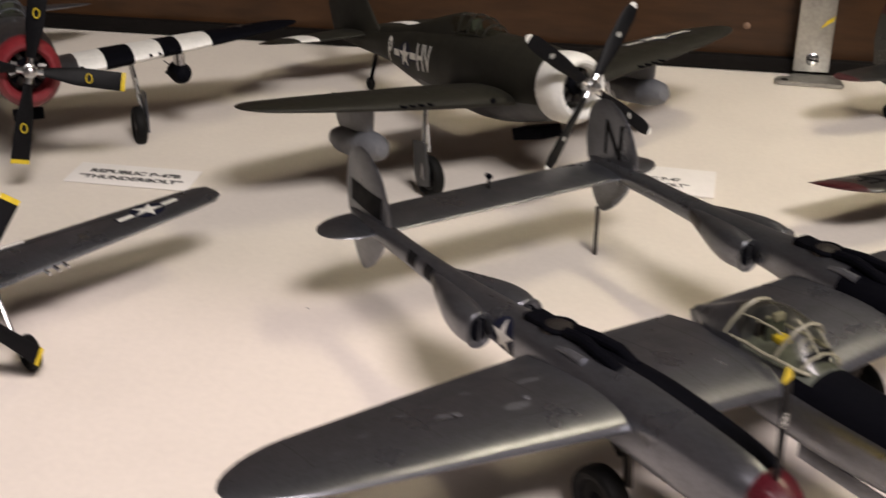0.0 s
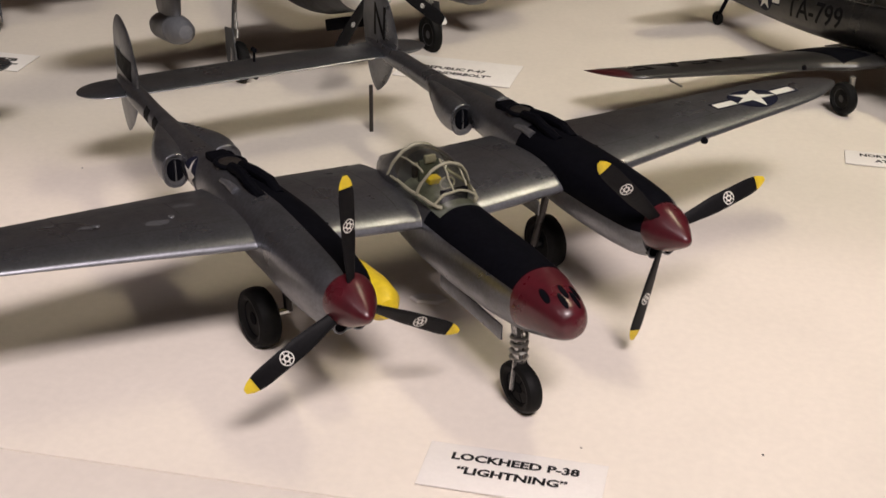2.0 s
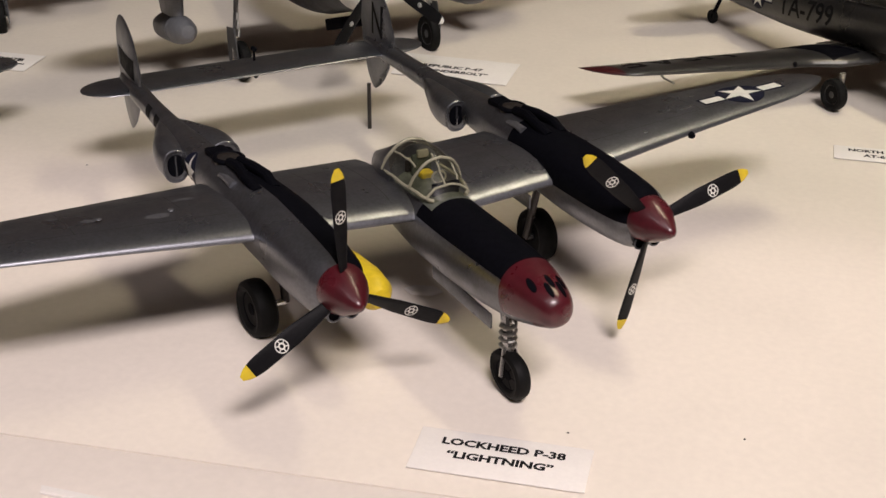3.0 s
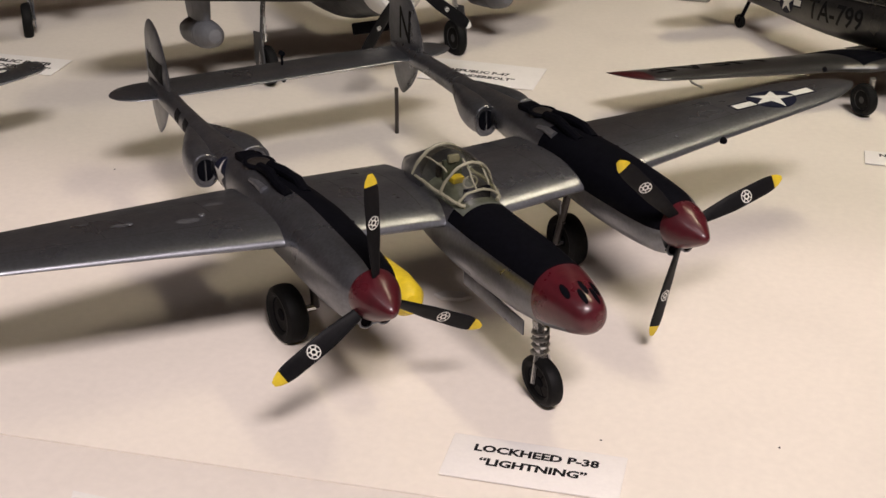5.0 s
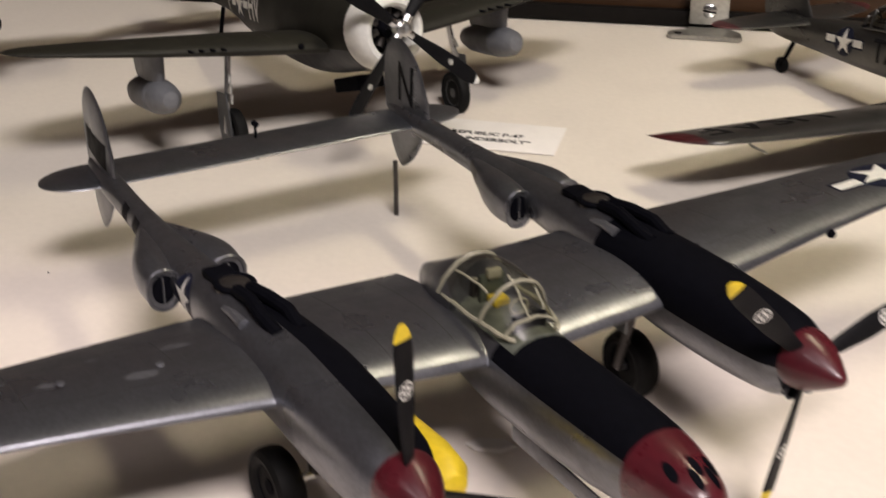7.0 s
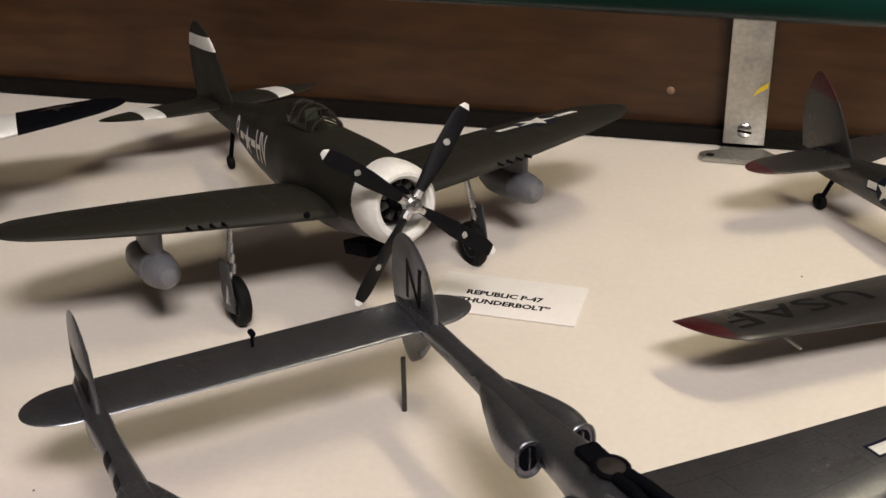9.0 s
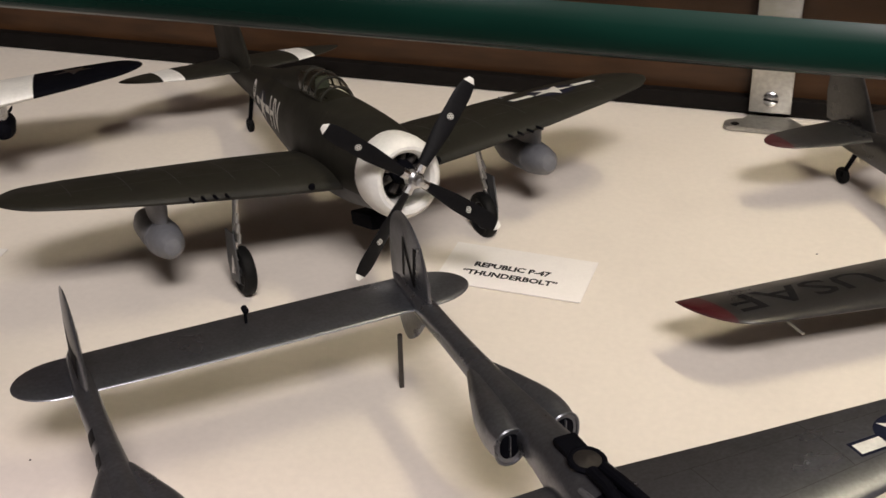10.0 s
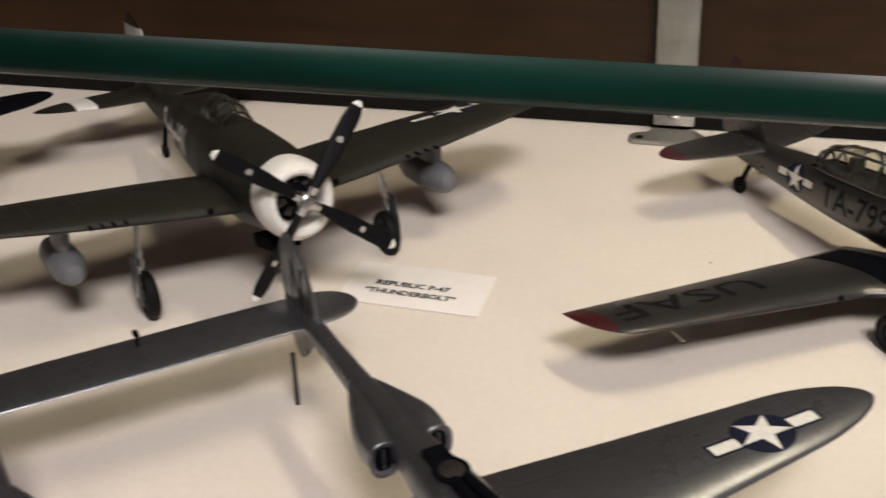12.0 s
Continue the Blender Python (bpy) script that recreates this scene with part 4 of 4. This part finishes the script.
    # canopy
    cr = body_rings([(6.1, 0, 1.45, 0.45, 0.08, 0.1), (6.7, 0, 1.45, 0.64, 0.52, 0.1), (7.4, 0, 1.45, 0.70, 0.86, 0.1), (8.4, 0, 1.45, 0.68, 0.92, 0.1), (9.6, 0, 1.4, 0.55, 0.90, 0.1)], 28, 4, 2.1)
    half = [r[:14] for r in cr]
    can = part("canopy", lofted(half, False, False), CLEAR, ob, "clear framed canopy")
    part("cockpit", slab(-0.45, 0.45, 6.6, 8.9, 1.4, 1.62, 0.04), BLACK, ob, "dark cockpit")
    part("pilot_seat", slab(-0.28, 0.28, 8.1, 8.3, 1.5, 2.15, 0.05), COCKPIT, ob)
    for i in (4, 7, 10, 13):
        part("canopy_frame", tube(half[i], 0.045, 6), paint, can)
    for col in (0, 13):
        part("canopy_frame", tube([r[col] for r in half[3:]], 0.038, 6), paint, can)
    spine = body_rings([(9.0, 0, 1.0, 0.66, 1.42, 0.2), (10.8, 0, 0.95, 0.62, 1.15, 0.2), (13.5, 0, 0.8, 0.42, 0.72, 0.2), (16.8, 0, 0.7, 0.2, 0.45, 0.2)], 24, 4, 2.0)
    part("spine", lofted(spine), paint, ob)
    # underside intake and door
    part("cooler_flap", moved(slab(-0.6, 0.6, 2.9, 5.0, -0.35, 0.2, 0.08), Matrix.Translation((0, 0, -1.75)) @ Matrix.Rotation(radians(-9), 4, "X")), BLACK, ob, "dark cooler flap")
    if not stripes:
        for s in (-1, 1):
            right = (0, -1, 0) if s < 0 else (0, 1, 0)
            part("code_letters", laid(text_bm("HV", 1.25, 0.02, 0.62), hull, (s * 5, 11.2 if s < 0 else 15.2, 0.12), right, (0, 0, 1), (-s, 0, 0), 0.014), DECALW, hull, "white letters HV")
            part("code_letters", laid(text_bm("P", 1.2, 0.02, 0.62), hull, (s * 5, 15.0 if s < 0 else 11.2, 0.17), right, (0, 0, 1), (-s, 0, 0), 0.014), DECALW, hull, "white letter P")
            insignia(hull, hull, 0.62, (s * 5, 13.2, 0.14), right, (0, 0, 1), (-s, 0, 0))
        for q, w in zip((-1, 1), sides):
            for x, y0, y1 in ((3.4, 4.2, 8.6), (5.0, 4.4, 8.4), (6.9, 4.6, 8.2), (8.6, 4.6, 7.6), (10.6, 4.9, 7.4)):
                seam(w, (q * x, y0), (q * x, y1), 0.02)
            seam(w, (q * 2.6, 7.7), (q * 11.0, 7.0), 0.022)
            seam(w, (q * 2.2, 5.2), (q * 11.4, 5.4), 0.018)
        part("cowl_mark", moved(slab(-0.1, 0.1, 0.8, 0.86, -0.02, 0.02), Matrix.Translation((-1.05, 0, 0.98))), RED, ob, "small red mark")
    return ob


radial_fighter("model_olive_fighter", (-10.275, 22.6, 5.38), 41.3, "olive drab model fighter with a white cowling and drop tanks", OLIVE, WHITE, "white cowling ring", WHITE, (52, 142, 232, 322), False)
radial_fighter("model_banded_fighter", (-33.4, 20.4, 5.25), 30, "silver model fighter with red cowling and black-white wing bands", SILVER, RED, "red cowling ring", YELLOW, (-13, 77, 167, 257), True, 0.0)


# ---- silver two-seat trainer: origin at the tail wheel, y aft ----
def trainer():
    ob = thing("model_trainer_aircraft", 4.2, 36.6, 0.0, 38.5, "silver-grey two-seat model trainer with maroon wing tips", "model aircraft", bank=0.8)
    # the fuselage rises towards the nose
    rise = lambda y: 2.15 - 0.115 * (y + 0.5)
    st = [(-17.2, 0, rise(-17), 0.98, 0.98, 1.0), (-15, 0, rise(-15), 1.1, 1.1, 1.15), (-13, 0, rise(-13), 1.08, 1.15, 1.25), (-10, 0, rise(-10), 1.05, 1.2, 1.3), (-7, 0, rise(-7), 0.95, 1.05, 1.2), (-4.5, 0, rise(-4.5), 0.74, 0.9, 0.98),
          (-2, 0, rise(-2), 0.5, 0.7, 0.7), (0.3, 0, rise(0.3), 0.26, 0.5, 0.45), (1.4, 0, rise(1.4), 0.05, 0.2, 0.15)]
    hull = part("fuselage", lofted(body_rings(st, 36, 4, 2.3)), GREYSILVER, ob, "silver-grey fuselage")
    cow = [(-17.1, 0.98), (-17.9, 1.04), (-18.3, 0.98), (-18.5, 0.8), (-18.4, 0.66), (-17.6, 0.62)]
    part("cowling", moved(spun(cow, "y", 32), Matrix.Translation((0, 0, rise(-17.5)))), GREYSILVER, ob)
    part("engine", moved(spun([(-17.2, 0.9), (-17.9, 0.62), (-18.2, 0.2), (-18.6, 0.14), (-18.9, 0.02)], "y", 24), Matrix.Translation((0, 0, rise(-17.5)))), BLACK, ob, "dark engine front")
    propeller(ob, (0, -18.8, rise(-18.6)), (160, 340), 2.8, 0.42, 0.26, YELLOW, (60, 25), 0)
    zat = lambda x: 1.45 + 0.066 * max(0, abs(x) - 2.6)
    # wing: straight middle, swept leading edge outside
    sec = [(0.5, -12.9, -7.4, 1.45, 0.15), (2.0, -12.5, -7.42, 1.45, 0.15), (2.9, -11.7, -7.45, zat(2.9), 0.16), (7.0, -11.2, -7.61, zat(7), 0.15), (10.2, -10.8, -7.74, zat(10.2), 0.13), (10.9, -10.7, -7.77, zat(10.9), 0.125)]
    sec = dense(rounded_tip([(x * 1.07, *r) for x, *r in sec], 13.2, 7, 0.985), 8)
    wings = []
    for q in (-1, 1):
        s = mirrored(sec) if q < 0 else sec
        w = wing_bm(s)
        # the wing sits nose up, like the tail-down fuselage
        for v in w.verts:
            v.co.z -= 0.17 * (v.co.y + 9.5)
        for f in w.faces:
            if abs(f.calc_center_median().x) > 12.25:
                f.material_index = 1
        wings.append(part("wing", w, [GREYSILVER, MAROON_SHADED], ob, "silver-grey wing with a maroon tip"))
        wheel(ob, (q * 2.75, -12.7, 0.72), 0.72, 0.5, GREYSILVER, False)
        strut(ob, (q * 2.45, -12.7, 0.72), (q * 2.5, -12.8, 1.7), 0.14, STEEL, "gear_leg")
        part("wing_walk", laid(polys_bm([rect(-0.75, 0.75, -2.2, 2.2)]), wings[-1], (q * 1.75, -9.9, 7), (1, 0, 0), (0, 1, 0), (0, 0, -1), 0.012), BLACK, wings[-1], "black walkway panel")
    for q, w in zip((-1, 1), wings):
        for x in (3.0, 4.6, 6.4, 10.7):
            seam(w, (q * x, -11.3 + 0.11 * x), (q * x, -7.9), 0.018)
        seam(w, (q * 3.0, -8.4), (q * 10.7, -8.5), 0.022)
    part("letters", laid(text_bm("USAF", 1.45, 0.02, 1.25), wings[0], (-9.0, -9.2, 7), (-1, 0, 0), (0, -1, 0), (0, 0, -1), 0.014), INK, wings[0], "black letters USAF")
    part("pitot_tube", tube([(-10.5, -10.2, 2.0), (-10.5, -10.5, 1.85), (-10.5, -11.3, 1.86)], 0.05, 8), STEEL, ob)
    for q in (-1, 1):
        part("landing_light", spun([(-11.62, 0.14), (-11.70, 0.1), (-11.72, 0.01)], "y", 12, (q * 4.2, 0.1, 1.93)), BLACK, wings[0 if q < 0 else 1], "dark lamp opening")
    # tail
    ts = dense(rounded_tip([(0.0, -2.0, 0.45, 2.75, 0.09), (2.0, -1.6, 0.5, 2.75, 0.09), (3.3, -1.25, 0.45, 2.75, 0.085)], 4.35, 6, 0.5))
    tw = wing_bm([(-a, *r) for a, *r in ts[::-1]][:-1] + ts)
    for f in tw.faces:
        if abs(f.calc_center_median().x) > 3.5:
            f.material_index = 1
    part("tailplane", tw, [GREYSILVER, MAROON_SHADED], ob, "silver-grey tailplane with maroon tips")
    fs = dense(rounded_tip([(2.4, -1.9, 1.5, 0, 0.08), (3.6, -1.2, 1.7, 0, 0.08), (4.7, -0.5, 1.6, 0, 0.075)], 5.9, 6, 0.6), 6)
    fw = wing_bm(fs, True, 0)
    for f in fw.faces:
        if f.calc_center_median().z > 5.0:
            f.material_index = 1
    part("fin", fw, [GREYSILVER, MAROON_SHADED], ob, "fin with a maroon top")
    wheel(ob, (0, 0, 0.36), 0.36, 0.26, BLACK, False)
    strut(ob, (0, 0, 0.4), (0, -0.6, 1.6), 0.1, BLACK, "tail_wheel_leg")
    # markings
    slope = Vector((0, -1, 0.115)).normalized()
    for s in (-1, 1):
        right = -slope if s > 0 else slope
        insignia(hull, hull, 0.58, (s * 5, -4.35, rise(-4.35) + 0.1), right, (0, 0, 1), (-s, 0, 0))
        part("letters", laid(text_bm("TA-799", 0.95, 0.02, 0.95), hull, (s * 5, -8.1, rise(-8.1) + 0.02), right, (0, 0, 1), (-s, 0, 0), 0.014), INK, hull, "black letters TA-799")
    # long framed canopy
    cr = body_rings([(-13.6, 0, rise(-13.6) + 0.75, 0.5, 0.3, 0.1), (-13.0, 0, rise(-13) + 0.75, 0.72, 1.1, 0.1), (-11, 0, rise(-11) + 0.75, 0.8, 1.35, 0.1), (-8, 0, rise(-8) + 0.72, 0.78, 1.35, 0.1), (-6.0, 0, rise(-6) + 0.7, 0.66, 1.15, 0.1),
                     (-5.2, 0, rise(-5.2) + 0.7, 0.5, 0.75, 0.1), (-4.9, 0, rise(-4.9) + 0.7, 0.3, 0.3, 0.1)], 32, 4, 2.4)
    half = [r[:16] for r in cr]
    can = part("canopy", lofted(half, False, False), CLEAR, ob, "long clear framed canopy")
    for i in (1, 4, 7, 9, 11, 13, 15, 18, 21):
        part("canopy_frame", tube(half[i], 0.06, 6), GREYSILVER, can)
    for col in (0, 5, 10, 15):
        part("canopy_frame", tube([r[col] for r in half], 0.06, 6), GREYSILVER, can)
    part("cockpit", slab(-0.55, 0.55, -13, -5.4, 2.9, 3.0, 0.03), BLACK, ob, "dark cockpit").matrix_local = pose(0, 0.0, 0.0, -6.5, 0, 0)
    for y in (-7.0, -10.2):
        part("pilot_seat", slab(-0.34, 0.34, y, y + 0.25, rise(y) + 0.7, rise(y) + 1.6, 0.06), COCKPIT, ob, "green seat back")
        part("headrest", slab(-0.22, 0.22, y - 0.05, y + 0.25, rise(y) + 1.62, rise(y) + 1.85, 0.06), FRAMEC, ob, "pale headrest")
    return ob


trainer()


# ---- silver low-wing fighter ----
def silver_fighter():
    ob = thing("model_silver_fighter", -29.1, 3.7, 0.0, 50, "silver model fighter with squared wing tips and yellow propeller tips", "model aircraft")
    st = [(-0.6, 0, 3.7, 0.95, 0.95, 0.95), (0.3, 0, 3.7, 1.12, 1.12, 1.12), (2, 0, 3.6, 1.15, 1.15, 1.2), (5, 0, 3.4, 1.0, 1.2, 1.2), (8, 0, 3.1, 0.75, 1.0, 1.0), (12, 0, 2.7, 0.4, 0.6, 0.6), (15.5, 0, 2.5, 0.08, 0.2, 0.2)]
    part("fuselage", lofted(body_rings(st, 30, 4, 2.1)), SILVER, ob, "silver fuselage")
    part("propeller_hub", spun([(-1.6, 0.02), (-1.4, 0.2), (-0.9, 0.28), (-0.5, 0.3)], "y", 20, (0, 0, 3.7)), CHROME, ob, "bright hub")
    zat = lambda x: 2.15 + 0.083 * abs(x)
    sec = [(0.8, 1.8, 4.9, zat(0.8), 0.16), (4.0, 1.85, 4.5, zat(4), 0.15), (10.4, 1.95, 3.75, zat(10.4), 0.12), (11.2, 2.05, 3.6, zat(11.2), 0.12), (11.6, 2.35, 3.4, zat(11.6), 0.10)]
    sec = dense(sec, 8)
    for q in (-1, 1):
        w = part("wing", wing_bm(sec if q > 0 else mirrored(sec)), SILVER, ob, "silver wing with a squared tip")
        if q > 0:
            insignia(w, w, 0.62, (8.9, 3.05, 9), (1, 0.04, 0), (0, -1, 0), (0, 0, -1))
        part("hinge_line", laid(polys_bm([rect(-3.4, 3.4, -0.03, 0.03)]), w, (q * 6.2, 3.75, 9), (1, -0.1 * q, 0), (0, 1, 0), (0, 0, -1), 0.006), INK, w, "dark hinge line")
        part("flap_step", tube([(q * 3.6, 4.35, zat(3.6) + 0.08), (q * 4.6, 4.2, zat(4.6) + 0.08)], 0.06, 6), STEEL, w)
        for x in (4.2, 4.55, 4.9):
            part("gun_barrel", tube([(q * x, 1.45, zat(x)), (q * x, 2.1, zat(x))], 0.07, 8), CHROME, w, "bright gun barrel")
        wheel(ob, (q * 2.6, 0.2, 0.62), 0.62, 0.40, BLACK, False)
        strut(ob, (q * 2.3, 0.25, 0.62), (q * 2.3, 1.6, 2.4), 0.1, CHROME, "gear_leg")
        strut(ob, (q * 2.3, 0.2, 0.62), (q * 2.6, 0.2, 0.62), 0.08, CHROME, "axle")
    ts = dense(rounded_tip([(0.0, 12.6, 15.2, 3.0, 0.09), (3.0, 13.2, 15.0, 3.0, 0.09)], 4.0, 5, 0.5))
    part("tailplane", wing_bm([(-a, *r) for a, *r in ts[::-1]][:-1] + ts), SILVER, ob)
    part("fin", wing_bm(rounded_tip([(2.6, 12.4, 15.6, 0, 0.08), (4.4, 13.4, 15.6, 0, 0.08)], 5.6, 5, 0.6), True, 0), SILVER, ob)
    wheel(ob, (0, 12.8, 0.28), 0.28, 0.2, BLACK, False)
    strut(ob, (0, 12.8, 0.3), (0, 12.4, 2.2), 0.09, BLACK, "tail_wheel_leg")
    propeller(ob, (0, -0.9, 3.7), (54, 180, 312), 3.7, 0.62, 0.34, YELLOW, (60, 26), 0, False, 0.92)
    cr = body_rings([(2.5, 0, 4.3, 0.4, 0.2, 0.1), (4, 0, 4.3, 0.62, 1.0, 0.1), (6, 0, 4.2, 0.6, 1.0, 0.1), (8.5, 0, 4.0, 0.3, 0.3, 0.1)], 24, 4, 2.1)
    part("canopy", lofted([r[:12] for r in cr], False, False), CLEAR, ob, "clear canopy")
    return ob


silver_fighter()
